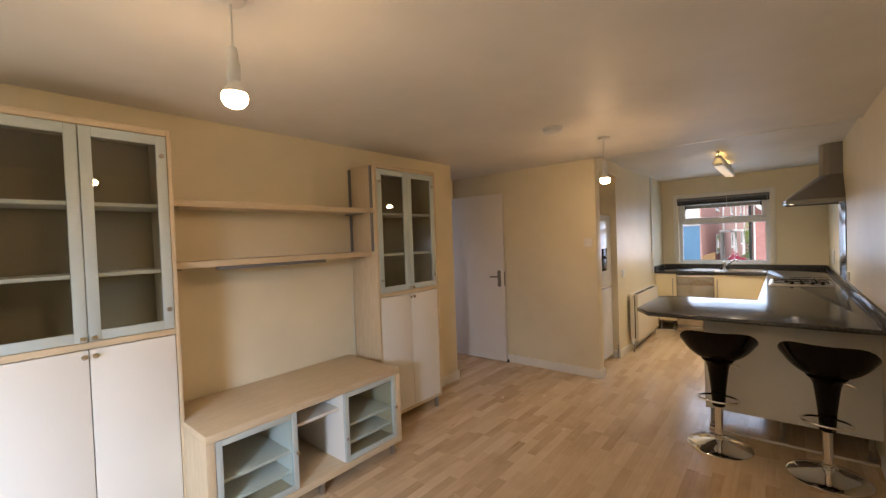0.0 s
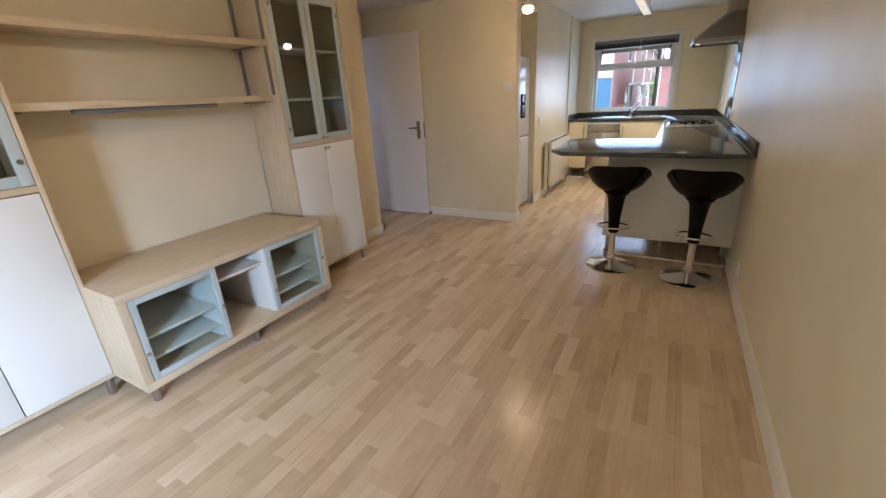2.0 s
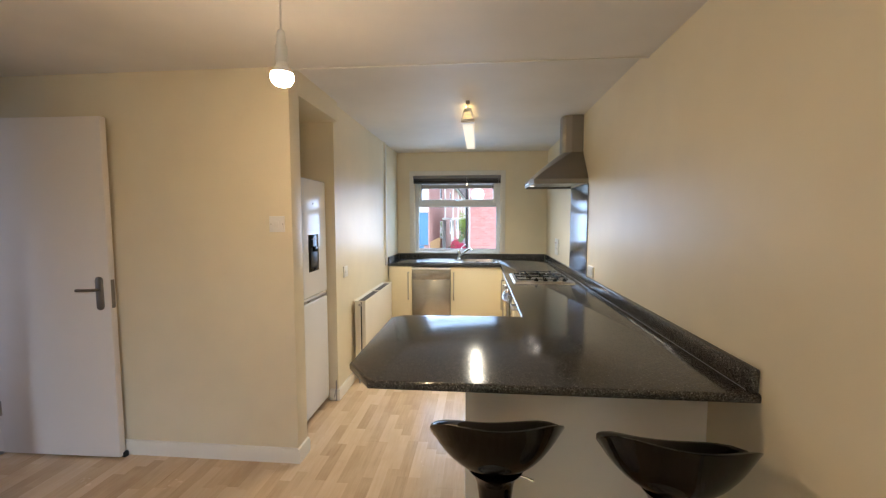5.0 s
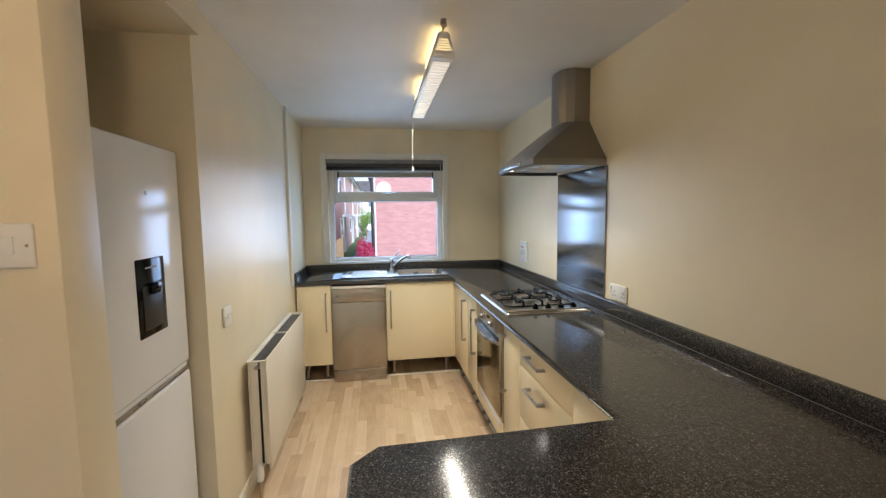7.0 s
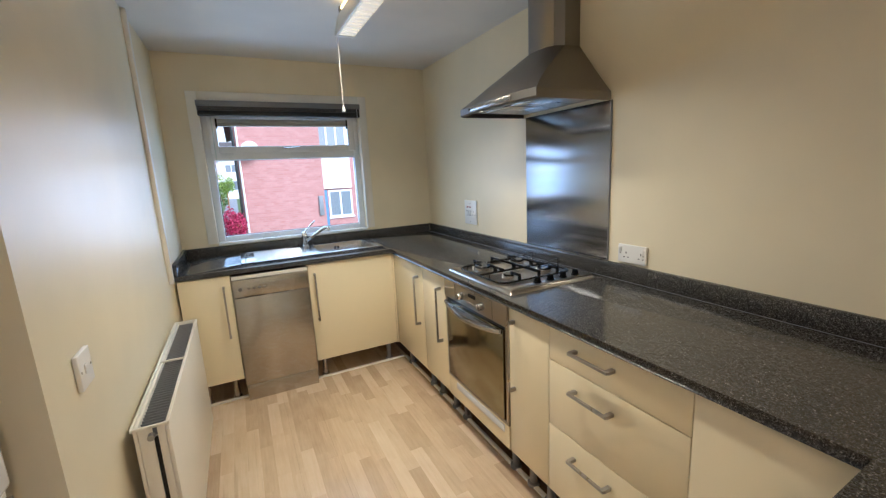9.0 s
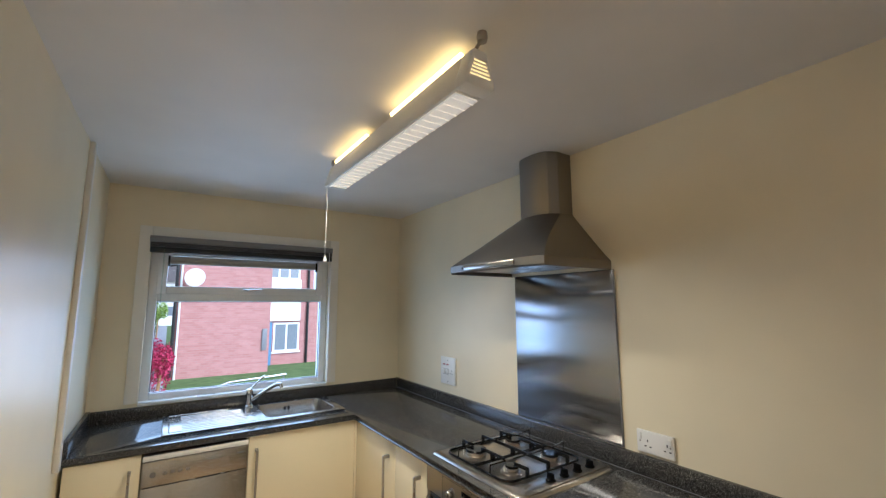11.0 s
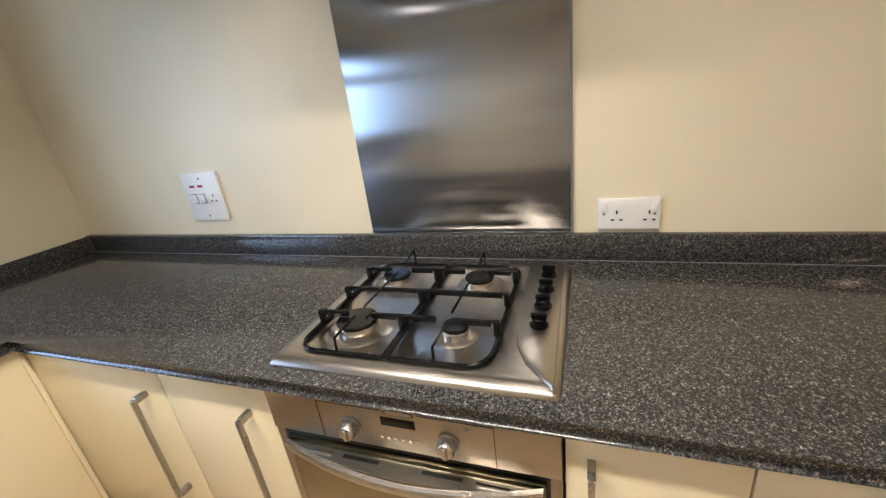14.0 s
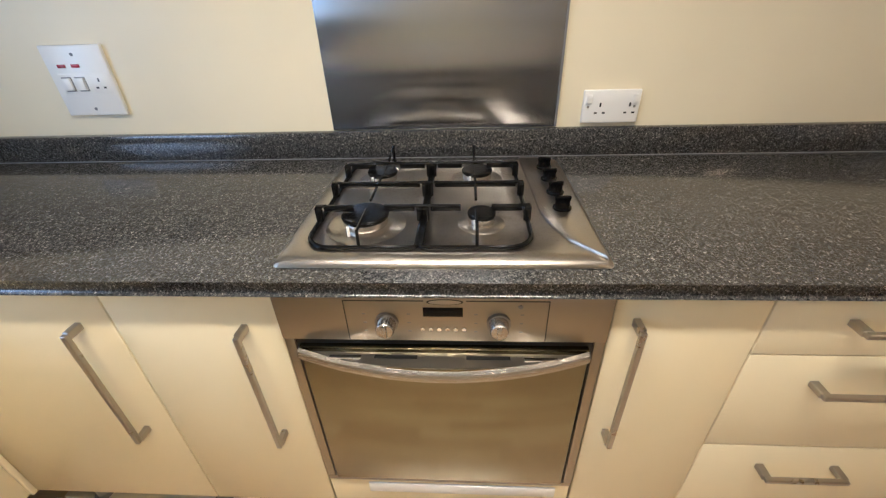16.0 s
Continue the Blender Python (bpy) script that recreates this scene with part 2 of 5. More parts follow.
def thing(name, loc, label, category, group="", rz=0.0, kind=""):
    ob = new(name)
    ob.matrix_world = pose(*loc, 0, 0, rz)
    WORLDM[ob] = pose(*loc, 0, 0, rz)
    ob.empty_display_size = 0.1
    return tagged(ob, label, category, group, kind)

def part(name, bm, material, parent=None, label="", angle=35):
    if parent is not None:
        bm.transform(WORLDM[parent].inverted())
    me = bpy.data.meshes.new(name)
    bmesh.ops.recalc_face_normals(bm, faces=bm.faces)
    bm.to_mesh(me)
    bm.free()
    me.materials.append(material)
    for p in me.polygons:
        p.use_smooth = True
    me.set_sharp_from_angle(angle=radians(angle))
    ob = new(name, me)
    if parent is not None:
        ob.parent = parent
        WORLDM[ob] = WORLDM[parent]
    else:
        WORLDM[ob] = Matrix()
    if label:
        ob["label"] = label
    return ob

def single(name, bm, material, label, category, group=""):
    return tagged(part(name, bm, material), label, category, group)

def structure(name, bm, material, label=""):
    return tagged(part(name, bm, material), label, kind="structure")

def box(x0, x1, y0, y1, z0, z1, bev=0.0, bm=None, seg=2):
    bm = bm or bmesh.new()
    vs = [bm.verts.new((x, y, z)) for x in sorted((x0, x1)) for y in sorted((y0, y1)) for z in sorted((z0, z1))]
    fs = [bm.faces.new([vs[i] for i in q]) for q in ((0, 1, 3, 2), (4, 6, 7, 5), (0, 4, 5, 1), (2, 3, 7, 6), (0, 2, 6, 4), (1, 5, 7, 3))]
    if bev:
        es = list({e for f in fs for e in f.edges})
        bmesh.ops.bevel(bm, geom=es, offset=bev, segments=seg, profile=0.5, affect="EDGES")
    return bm

def prism(pts, axis, a, b, bev=0.0, bm=None, seg=2):
    """A closed outline (pairs) drawn in the plane across an axis and pushed from a to b along it."""
    bm = bm or bmesh.new()
    def at(p, v):
        return {"x": (v, p[0], p[1]), "y": (p[0], v, p[1]), "z": (p[0], p[1], v)}[axis]
    lo = [bm.verts.new(at(p, a)) for p in pts]
    hi = [bm.verts.new(at(p, b)) for p in pts]
    fs = [bm.faces.new(lo), bm.faces.new(hi[::-1])]
    n = len(pts)
    for i in range(n):
        fs.append(bm.faces.new((lo[i], hi[i], hi[(i + 1) % n], lo[(i + 1) % n])))
    if bev:
        es = list({e for f in fs for e in f.edges})
        bmesh.ops.bevel(bm, geom=es, offset=bev, segments=seg, profile=0.5, affect="EDGES")
    return bm

def lathe(profile, centre=(0, 0, 0), n=32, bm=None, axis="z"):
    """Turned shape: profile of (radius, height) pairs."""
    bm = bm or bmesh.new()
    cx, cy, cz = centre
    rings = []
    for r, h in profile:
        ring = []
        for i in range(n):
            a = 2 * math.pi * i / n
            u, v = max(r, 1e-4) * math.cos(a), max(r, 1e-4) * math.sin(a)
            p = {"z": (u, v, h), "x": (h, u, v), "y": (u, h, v)}[axis]
            ring.append(bm.verts.new((cx + p[0], cy + p[1], cz + p[2])))
        rings.append(ring)
    for a, b in zip(rings, rings[1:]):
        for i in range(n):
            bm.faces.new((a[i], a[(i + 1) % n], b[(i + 1) % n], b[i]))
    bm.faces.new(rings[0][::-1])
    bm.faces.new(rings[-1])
    return bm

def tube(points, r, n=10, bm=None):
    """A round bar along a line of points."""
    bm = bm or bmesh.new()
    P = [Vector(p) for p in points]
    rings = []
    up = None
    for i, p in enumerate(P):
        d = (P[min(i + 1, len(P) - 1)] - P[max(i - 1, 0)]).normalized()
        if up is None:
            up = Vector((0, 0, 1)) if abs(d.z) < 0.9 else Vector((1, 0, 0))
        s = d.cross(up).normalized()
        up = s.cross(d).normalized()
        rings.append([bm.verts.new(p + r * (math.cos(2 * math.pi * k / n) * s + math.sin(2 * math.pi * k / n) * up)) for k in range(n)])
    for a, b in zip(rings, rings[1:]):
        for k in range(n):
            bm.faces.new((a[k], a[(k + 1) % n], b[(k + 1) % n], b[k]))
    bm.faces.new(rings[0][::-1])
    bm.faces.new(rings[-1])
    return bm

# ---- plan ----
RW, LW, CZ, CL = 0.884, -2.31, 2.345, 2.306   # right wall, living-room left wall, kitchen and living-room ceilings
BACK, FAR = -3.70, 7.86                   # wall behind the walk, window wall
AY = 5.445                                # kitchen end of the fridge alcove
KX = -1.125                               # kitchen left wall
PY = 4.60                                 # wall that faces the living room
HX = -2.95                                # wall with the hall door

# ---- structure ----
VY0, VY1, VZ0, VZ1 = -3.40, -1.95, 0.80, 2.10    # living-room window behind the start of the walk
bm = box(RW, RW + 0.2, BACK - 0.2, VY0, -0.1, CZ + 0.1)
box(RW, RW + 0.2, VY1, FAR + 0.3, -0.1, CZ + 0.1, bm=bm)
box(RW, RW + 0.2, VY0, VY1, -0.1, VZ0, bm=bm)
box(RW, RW + 0.2, VY0, VY1, VZ1, CZ + 0.1, bm=bm)
structure("wall_east", bm, WALL, "smooth cream painted party wall")
bm = box(LW - 0.1, LW, BACK - 0.2, 3.76, 0, CZ)
structure("wall_west", bm, WALL, "cream painted living-room wall")
bm = box(HX, LW - 0.1, 3.66, 3.76, 0, CZ)
structure("wall_lobby", bm, WALL)
bm = box(LW, RW, BACK - 0.2, BACK, 0, CL)
structure("wall_south", bm, WALL)
# window wall
WX0, WX1, WZ0, WZ1 = -0.885, 0.270, 0.995, 2.035
bm = box(KX - 0.2, WX0, FAR, FAR + 0.28, 0, CZ)
box(WX1, RW, FAR, FAR + 0.28, 0, CZ, bm=bm)
box(WX0, WX1, FAR, FAR + 0.28, -0.1, WZ0, bm=bm)
box(WX0, WX1, FAR, FAR + 0.28, WZ1, CZ, bm=bm)
structure("wall_north", bm, WALL, "cream painted kitchen wall around the window")
# wall facing the living room, with the nib beside the fridge alcove
bm = box(HX, -1.07, PY, 4.73, 0, CZ, 0.004)
structure("wall_partition", bm, WALL, "cream painted partition wall")
bm = box(-1.95, KX, AY, FAR, 0, CZ)
structure("wall_kitchen", bm, WALL, "cream painted kitchen wall behind the radiator")
bm = box(-1.95, -1.85, 4.73, AY, 0, CZ)
structure("wall_alcove", bm, WALL)
structure("lintel", box(-1.85, -1.09, 4.73, AY, 2.20, CZ), WALL)
# wall with the hall door and its transom light
DY0, DY1 = 3.80, 4.565
bm = box(HX - 0.1, HX, 3.66, DY0, 0, CZ)
box(HX - 0.1, HX, DY1, PY + 0.12, 0, CZ, bm=bm)
box(HX - 0.1, HX, DY0, DY1, 2.285, CZ, bm=bm)
structure("wall_hall_door", bm, WALL)
bm = box(HX - 0.11, HX + 0.012, DY0, DY0 + 0.03, 0, 2.285, 0.003)
box(HX - 0.11, HX + 0.012, DY1 - 0.03, DY1, 0, 2.285, 0.003, bm)
box(HX - 0.11, HX + 0.012, DY0 + 0.03, DY1 - 0.03, 2.05, 2.11, 0.003, bm)
box(HX - 0.11, HX + 0.012, DY0 + 0.03, DY1 - 0.03, 2.26, 2.285, 0.003, bm)
frame_door = structure("door_frame", bm, DOOR, "cream painted door frame with transom")
part("pane", box(HX - 0.06, HX - 0.054, DY0 + 0.03, DY1 - 0.03, 2.11, 2.26), CLEAR, frame_door)
bm = box(-4.3, HX - 0.1, 4.75, 4.85, 0, CZ)
box(-4.4, -4.3, 2.6, 4.85, 0, CZ, bm=bm)
# this end wall is unseen; its opening is added for the hall fill lamp
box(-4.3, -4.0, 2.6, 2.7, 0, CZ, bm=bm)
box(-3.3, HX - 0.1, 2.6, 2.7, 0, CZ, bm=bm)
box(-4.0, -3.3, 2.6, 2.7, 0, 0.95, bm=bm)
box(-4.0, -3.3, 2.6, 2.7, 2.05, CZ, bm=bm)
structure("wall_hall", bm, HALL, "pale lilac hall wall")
structure("floor_hall", box(-4.3, HX - 0.11, 2.7, 4.75, -0.1, 0.0), DARKFLOOR, "dark wooden hall floor")
structure("ceiling_hall", box(-4.4, HX - 0.1, 2.6, 4.85, CZ, CZ + 0.1), CEIL)
structure("baseboard_hall", box(-4.3, HX - 0.11, 4.735, 4.75, 0, 0.09, 0.003), WHITE)
structure("threshold", box(HX - 0.11, HX + 0.005, DY0 + 0.03, DY1 - 0.03, -0.004, 0.006, 0.002), SATIN)

# ceilings: the living room's lies a little lower than the kitchen's
bm = box(HX - 0.1, RW, BACK - 0.2, PY, CL, CL + 0.12)
box(-1.07, RW, PY, 4.64, CL, CL + 0.12, 0.004, bm)
structure("ceiling", bm, CEIL, "warm white painted ceiling")
structure("ceiling_kitchen", box(-1.95, RW, 4.60, FAR + 0.28, CZ, CL + 0.13), CEIL, "white painted kitchen ceiling")
structure("trim_ceiling", prism([(4.640, CL - 0.004), (4.654, CL - 0.004), (4.654, CL + 0.014), (4.640, CL + 0.020)], "x", -1.07, RW), WHITE, "narrow painted bead along the ceiling step")
# skirting boards
def skirting(name, axis, at, a, b, out):
    prof = [(at, 0.0), (at + out * 0.016, 0.0), (at + out * 0.016, 0.072), (at + out * 0.010, 0.086), (at, 0.09)]
    bm = prism(prof, "y" if axis == "y" else "x", a, b)
    return structure(name, bm, WHITE, "white painted skirting board")
skirting("baseboard_1", "y", RW, BACK, 3.94, -1)
skirting("baseboard_2", "y", LW, BACK, 3.776, 1)
skirting("baseboard_3", "x", PY, HX, -1.07, -1)
skirting("baseboard_4", "y", -1.07, PY - 0.016, 4.73, 1)
skirting("baseboard_5", "y", KX, AY, 7.25, 1)
skirting("baseboard_6", "x", AY, -1.19, KX + 0.016, -1)
skirting("baseboard_7", "x", 3.76, HX, LW + 0.016, 1)
skirting("baseboard_8", "y", HX, 3.76, DY0, 1)

# sub-floor beneath the laminate boards
structure("floor", box(HX - 0.1, RW, BACK - 0.2, FAR + 0.1, -0.12, -0.008), DARK, "pale oak-effect laminate floor laid lengthwise")

# upright cover strip on the kitchen wall
structure("trim_kitchen", box(KX, KX + 0.022, 7.09, 7.135, 0.90, CZ, 0.003), WHITE, "painted upright cover strip")

# ---- kitchen window ----
FY0, FY1 = FAR + 0.045, FAR + 0.105
win = tagged(new("window_1"), "white plastic window with a top-hung vent, shut", kind="structure")
WORLDM[win] = Matrix()
bm = box(WX0, WX0 + 0.05, FY0, FY1, WZ0, WZ1, 0.005)
box(WX1 - 0.05, WX1, FY0, FY1, WZ0, WZ1, 0.005, bm)
box(WX0 + 0.05, WX1 - 0.05, FY0, FY1, WZ0, WZ0 + 0.05, 0.005, bm)
box(WX0 + 0.05, WX1 - 0.05, FY0, FY1, WZ1 - 0.05, WZ1, 0.005, bm)
box(WX0 + 0.05, WX1 - 0.05, FY0, FY1, 1.615, 1.675, 0.005, bm)
wf = part("window_frame", bm, UPVC, win)
bm = box(WX0 + 0.04, WX0 + 0.095, FY0 - 0.014, FY1 - 0.01, 1.665, 1.955, 0.006)
box(WX1 - 0.095, WX1 - 0.04, FY0 - 0.014, FY1 - 0.01, 1.665, 1.955, 0.006, bm)
box(WX0 + 0.095, WX1 - 0.095, FY0 - 0.014, FY1 - 0.01, 1.665, 1.715, 0.006, bm)
box(WX0 + 0.095, WX1 - 0.095, FY0 - 0.014, FY1 - 0.01, 1.915, 1.955, 0.006, bm)
sash = part("vent_sash", bm, UPVC, win)
part("pane", box(WX0 + 0.05, WX1 - 0.05, FAR + 0.07, FAR + 0.074, WZ0 + 0.05, 1.615), WPANE, win)
part("pane", box(WX0 + 0.095, WX1 - 0.095, FAR + 0.066, FAR + 0.07, 1.715, 1.915), WPANE, sash)
bm = box(WX0 + 0.05, WX1 - 0.05, FY0 + 0.018, FY0 + 0.023, WZ0 + 0.048, WZ0 + 0.054)
box(WX0 + 0.05, WX1 - 0.05, FY0 + 0.018, FY0 + 0.023, 1.611, 1.617, bm=bm)
box(WX0 + 0.048, WX0 + 0.054, FY0 + 0.018, FY0 + 0.023, WZ0 + 0.05, 1.615, bm=bm)
box(WX1 - 0.054, WX1 - 0.048, FY0 + 0.018, FY0 + 0.023, WZ0 + 0.05, 1.615, bm=bm)
part("gasket", bm, MATTBLACK, win)
# pleated vent blind clipped into the sash
vent = part("vent_blind", box(WX0 + 0.10, WX1 - 0.10, FY0 - 0.018, FY0 + 0.006, 1.860, 1.882, 0.004), CLAD0, win)
part("slat", box(WX0 + 0.10, WX1 - 0.10, FY0 - 0.022, FY0 + 0.006, 1.8825, 1.912, 0.003), CLAD0, vent)
for x in (WX0 + 0.092, WX1 - 0.104):
    part("end_cap", box(x, x + 0.012, FY0 - 0.024, FY0 + 0.004, 1.845, 1.915, 0.002), BLACK, vent)
bm = box(-0.345, -0.275, FY0 - 0.034, FY0 - 0.014, 1.688, 1.702, 0.004)
tube([(-0.33, FY0 - 0.03, 1.694), (-0.30, FY0 - 0.05, 1.694), (-0.22, FY0 - 0.05, 1.700)], 0.006, 8, bm)
part("window_handle", bm, CHROME, win, "chrome window handle")
# reveal lining and architrave
bm = box(WX0 - 0.068, WX0, FAR - 0.018, FAR, WZ0 + 0.01, WZ1 + 0.06, 0.004)
box(WX1, WX1 + 0.066, FAR - 0.018, FAR, WZ0 + 0.01, WZ1 + 0.06, 0.004, bm)
box(WX0, WX1, FAR - 0.018, FAR, WZ1, WZ1 + 0.06, 0.004, bm)
part("architrave", bm, WHITE, win, "cream painted window surround")
part("window_sill", box(WX0, WX1, FAR - 0.018, FY0, WZ0 - 0.01, WZ0 + 0.012, 0.004), UPVC, win)
structure("drip_sill", box(WX0 - 0.05, WX1 + 0.05, FAR + 0.105, FAR + 0.36, WZ0 - 0.06, WZ0 - 0.005, 0.01), UPVC)
# venetian blind, drawn up
bl = thing("window_blind", (-0.31, FAR - 0.03, 1.95), "dark grey slatted window blind, pulled up under its rail", "blind")
part("head_rail", box(WX0 - 0.012, WX1 + 0.004, FAR - 0.052, FAR - 0.019, 1.992, 2.030, 0.003), GREY, bl)
for i in range(7):
    part("slat", box(WX0 - 0.008, WX1, FAR - 0.050 + 0.001 * (i % 2), FAR - 0.022, 1.9625 + i * 0.0040, 1.9660 + i * 0.0040), BLIND, bl)
part("bottom_rail", box(WX0 - 0.008, WX1, FAR - 0.054, FAR - 0.020, 1.924, 1.962, 0.008), MATTBLACK, bl, "black bottom rail")
part("tilt_wand", tube([(-0.815, FAR - 0.06, 2.0), (-0.815, FAR - 0.06, 1.58)], 0.004, 8), CLEAR, bl)
part("pull_cord", tube([(0.245, FAR - 0.06, 1.99), (0.247, FAR - 0.06, 1.30)], 0.002, 6), PLASTIC, bl)

# living-room window
win2 = tagged(new("window_2"), "white framed living-room window", kind="structure")
WORLDM[win2] = Matrix()
bm = box(RW + 0.06, RW + 0.12, VY0, VY0 + 0.05, VZ0, VZ1, 0.004)
box(RW + 0.06, RW + 0.12, VY1 - 0.05, VY1, VZ0, VZ1, 0.004, bm)
box(RW + 0.06, RW + 0.12, VY0 + 0.05, VY1 - 0.05, VZ0, VZ0 + 0.05, 0.004, bm)
box(RW + 0.06, RW + 0.12, VY0 + 0.05, VY1 - 0.05, VZ1 - 0.05, VZ1, 0.004, bm)
part("window_frame", bm, UPVC, win2)

# ---- hall door, standing open ----
dr = thing("door", (HX + 0.02, 4.56, 0.0), "flush white painted inner door, standing wide open", "door")
door_m = pose(HX + 0.02, 4.535, 0, 0, 0, 1.2)
bm = box(0, 0.765, -0.02, 0.02, 0.012, 2.045, 0.003)
bm.transform(door_m)
part("leaf", bm, DOOR, dr)
bm = prism([(0.705 + 0.022 * math.cos(a), 1.02 + 0.078 * (1 if math.sin(a) > 0 else -1) * 1 + 0.022 * math.sin(a)) for a in [2 * math.pi * i / 24 for i in range(24)]], "y", -0.030, -0.020, 0.002)
bm.transform(door_m)
hd = part("back_plate", bm, STEELH, dr, "satin steel lever handle plate")
bm = tube([(0.705, -0.028, 1.045), (0.705, -0.062, 1.045), (0.695, -0.068, 1.045), (0.60, -0.068, 1.043)], 0.009, 12)
bm.transform(door_m)
part("lever", bm, STEELH, hd)
bm = box(0.762, 0.7665, -0.012, 0.012, 0.93, 1.10, 0.001)
bm.transform(door_m)
part("latch_plate", bm, STEELH, dr)
for z in (0.25, 1.05, 1.82):
    part("hinge", lathe([(0.006, z), (0.006, z + 0.09)], (HX + 0.022, 4.512, 0), 10), SATIN, dr)
st = thing("door_stop", (-2.19, 4.585, 0.0), "small dark rubber door stop", "door stop")
part("body", lathe([(0.0, 0.001), (0.016, 0.001), (0.018, 0.012), (0.014, 0.03), (0.0, 0.034)], (-2.165, 4.568, 0), 16), MATTBLACK, st)

# ---- living room: display cabinets ----
def display_cabinet(y0, y1):
    x0, x1, z0, z1 = LW + 0.004, -1.992, 0.10, 2.125
    t = 0.02
    c = thing("display_cabinet", ((x0 + x1) / 2, (y0 + y1) / 2, 0), "birch display cabinet with aluminium-framed glass doors over white doors", "cabinet", "display cabinets")
    part("side_panel", box(x0, x1, y0, y0 + t, z0, z1, 0.002), BIRCHV, c)
    part("side_panel", box(x0, x1, y1 - t, y1, z0, z1, 0.002), BIRCHV, c)
    part("top_panel", box(x0, x1, y0 + t, y1 - t, z1 - 0.03, z1, 0.002), BIRCH, c)
    part("bottom_panel", box(x0, x1, y0 + t, y1 - t, z0, z0 + 0.022, 0.002), BIRCH, c)
    part("middle_panel", box(x0, x1 - 0.002, y0 + t, y1 - t, 1.076, 1.106, 0.002), BIRCH, c)
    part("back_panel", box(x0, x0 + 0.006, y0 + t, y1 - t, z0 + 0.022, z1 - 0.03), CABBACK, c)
    for z in (1.398, 1.730):
        part("shelf", box(x0 + 0.01, x1 - 0.03, y0 + t, y1 - t, z, z + 0.018, 0.002), PANEL, c)
    ym = (y0 + y1) / 2
    for a, b, s in ((y0 + t + 0.003, ym - 0.002, 1), (ym + 0.002, y1 - t - 0.003, -1)):
        za, zb, w = 1.109, z1 - 0.034, 0.045
        bm = box(x1 - 0.020, x1, a, a + w, za, zb, 0.002)
        box(x1 - 0.020, x1, b - w, b, za, zb, 0.002, bm)
        box(x1 - 0.020, x1, a + w, b - w, za, za + w, 0.002, bm)
        box(x1 - 0.020, x1, a + w, b - w, zb - w, zb, 0.002, bm)
        d = part("glass_door", bm, ALU, c, "pale aluminium-framed glass door")
        part("pane", box(x1 - 0.012, x1 - 0.008, a + w, b - w, za + w, zb - w), SMOKED, d)
        k = (b - 0.018) if s > 0 else (a + 0.018)
        part("knob", lathe([(0.004, 0), (0.005, 0.012), (0.011, 0.016), (0.012, 0.024), (0.0, 0.028)], (x1, k, za + 0.018), 16, axis="x"), CHROME, d)
        hy = (a + 0.02) if s > 0 else (b - 0.02)
        for z in (za + 0.10, zb - 0.10):
            part("hinge", lathe([(0.0, 0.0), (0.012, 0.0), (0.012, 0.004), (0.0, 0.005)], (x1, hy, z), 14, axis="x"), SATIN, d)
        d2 = part("door", box(x1 - 0.018, x1, a, b, z0 + 0.024, 1.072, 0.0025), PANEL, c, "plain white lower door")
        part("knob", lathe([(0.004, 0), (0.005, 0.012), (0.011, 0.016), (0.012, 0.024), (0.0, 0.028)], (x1, k, 1.045), 16, axis="x"), CHROME, d2)
    for x in (x0 + 0.04, x1 - 0.035):
        for y in (y0 + 0.04, y1 - 0.04):
            part("leg", lathe([(0.017, 0.0), (0.019, 0.003), (0.019, 0.098), (0.017, 0.1)], (x, y, 0), 18), LEG, c)
    return c

display_cabinet(0.325, 1.055)
display_cabinet(2.415, 3.125)

# wall shelves between the cabinets
def wall_shelf(z):
    s = thing("wall_shelf", (-2.19, 1.735, z), "long birch shelf fixed between the two cabinets", "shelf", "wall shelves")
    part("board", box(LW + 0.002, -2.06, 1.058, 2.413, z - 0.018, z + 0.018, 0.002), BIRCH, s)
    for y in (1.10, 2.37):
        part("bracket", box(LW + 0.002, -2.09, y - 0.008, y + 0.008, z - 0.030, z - 0.018, 0.002), SATIN, s)
    return s
wall_shelf(1.765)
lo = wall_shelf(1.425)
part("light_strip", box(-2.15, -2.09, 1.30, 2.02, 1.385, 1.407, 0.003), GREY, lo, "dark grey slim light under the shelf")
for x in (-2.292, -2.032):
    up = thing("shelf_upright", (x, 2.405, 1.443), "dark grey slotted metal shelf upright", "shelf upright", "shelf uprights")
    part("channel", box(x - 0.010, x + 0.010, 2.400, 2.4145, 1.444, 1.746, 0.002), GREY, up)
    part("channel", box(x - 0.010, x + 0.010, 2.400, 2.4145, 1.784, 2.112, 0.002), GREY, up)
cable = single("cable", tube([(-2.300, 2.395, 1.12), (-2.298, 2.402, 1.0), (-2.302, 2.396, 0.9), (-2.298, 2.401, 0.78), (-2.30, 2.398, 0.612)], 0.003, 8), PLASTIC, "thin white cable down the wall by the cabinet", "cable")

# low media unit
mu = thing("media_unit", (-1.98, 1.69, 0), "low birch media unit with two glass doors and an open middle", "media unit")
MX0, MX1, MY0, MY1, MZ0, MZ1, MT = -2.285, -1.692, 1.045, 2.320, 0.088, 0.615, 0.042
part("top_panel", box(MX0, MX1, MY0, MY1, MZ1 - MT, MZ1, 0.003), BIRCH, mu)
part("bottom_panel", box(MX0, MX1, MY0, MY1, MZ0, MZ0 + MT, 0.003), BIRCH, mu)
part("side_panel", box(MX0, MX1, MY0, MY0 + MT, MZ0 + MT, MZ1 - MT, 0.002), BIRCHV, mu)
part("side_panel", box(MX0, MX1, MY1 - MT, MY1, MZ0 + MT, MZ1 - MT, 0.002), BIRCHV, mu)
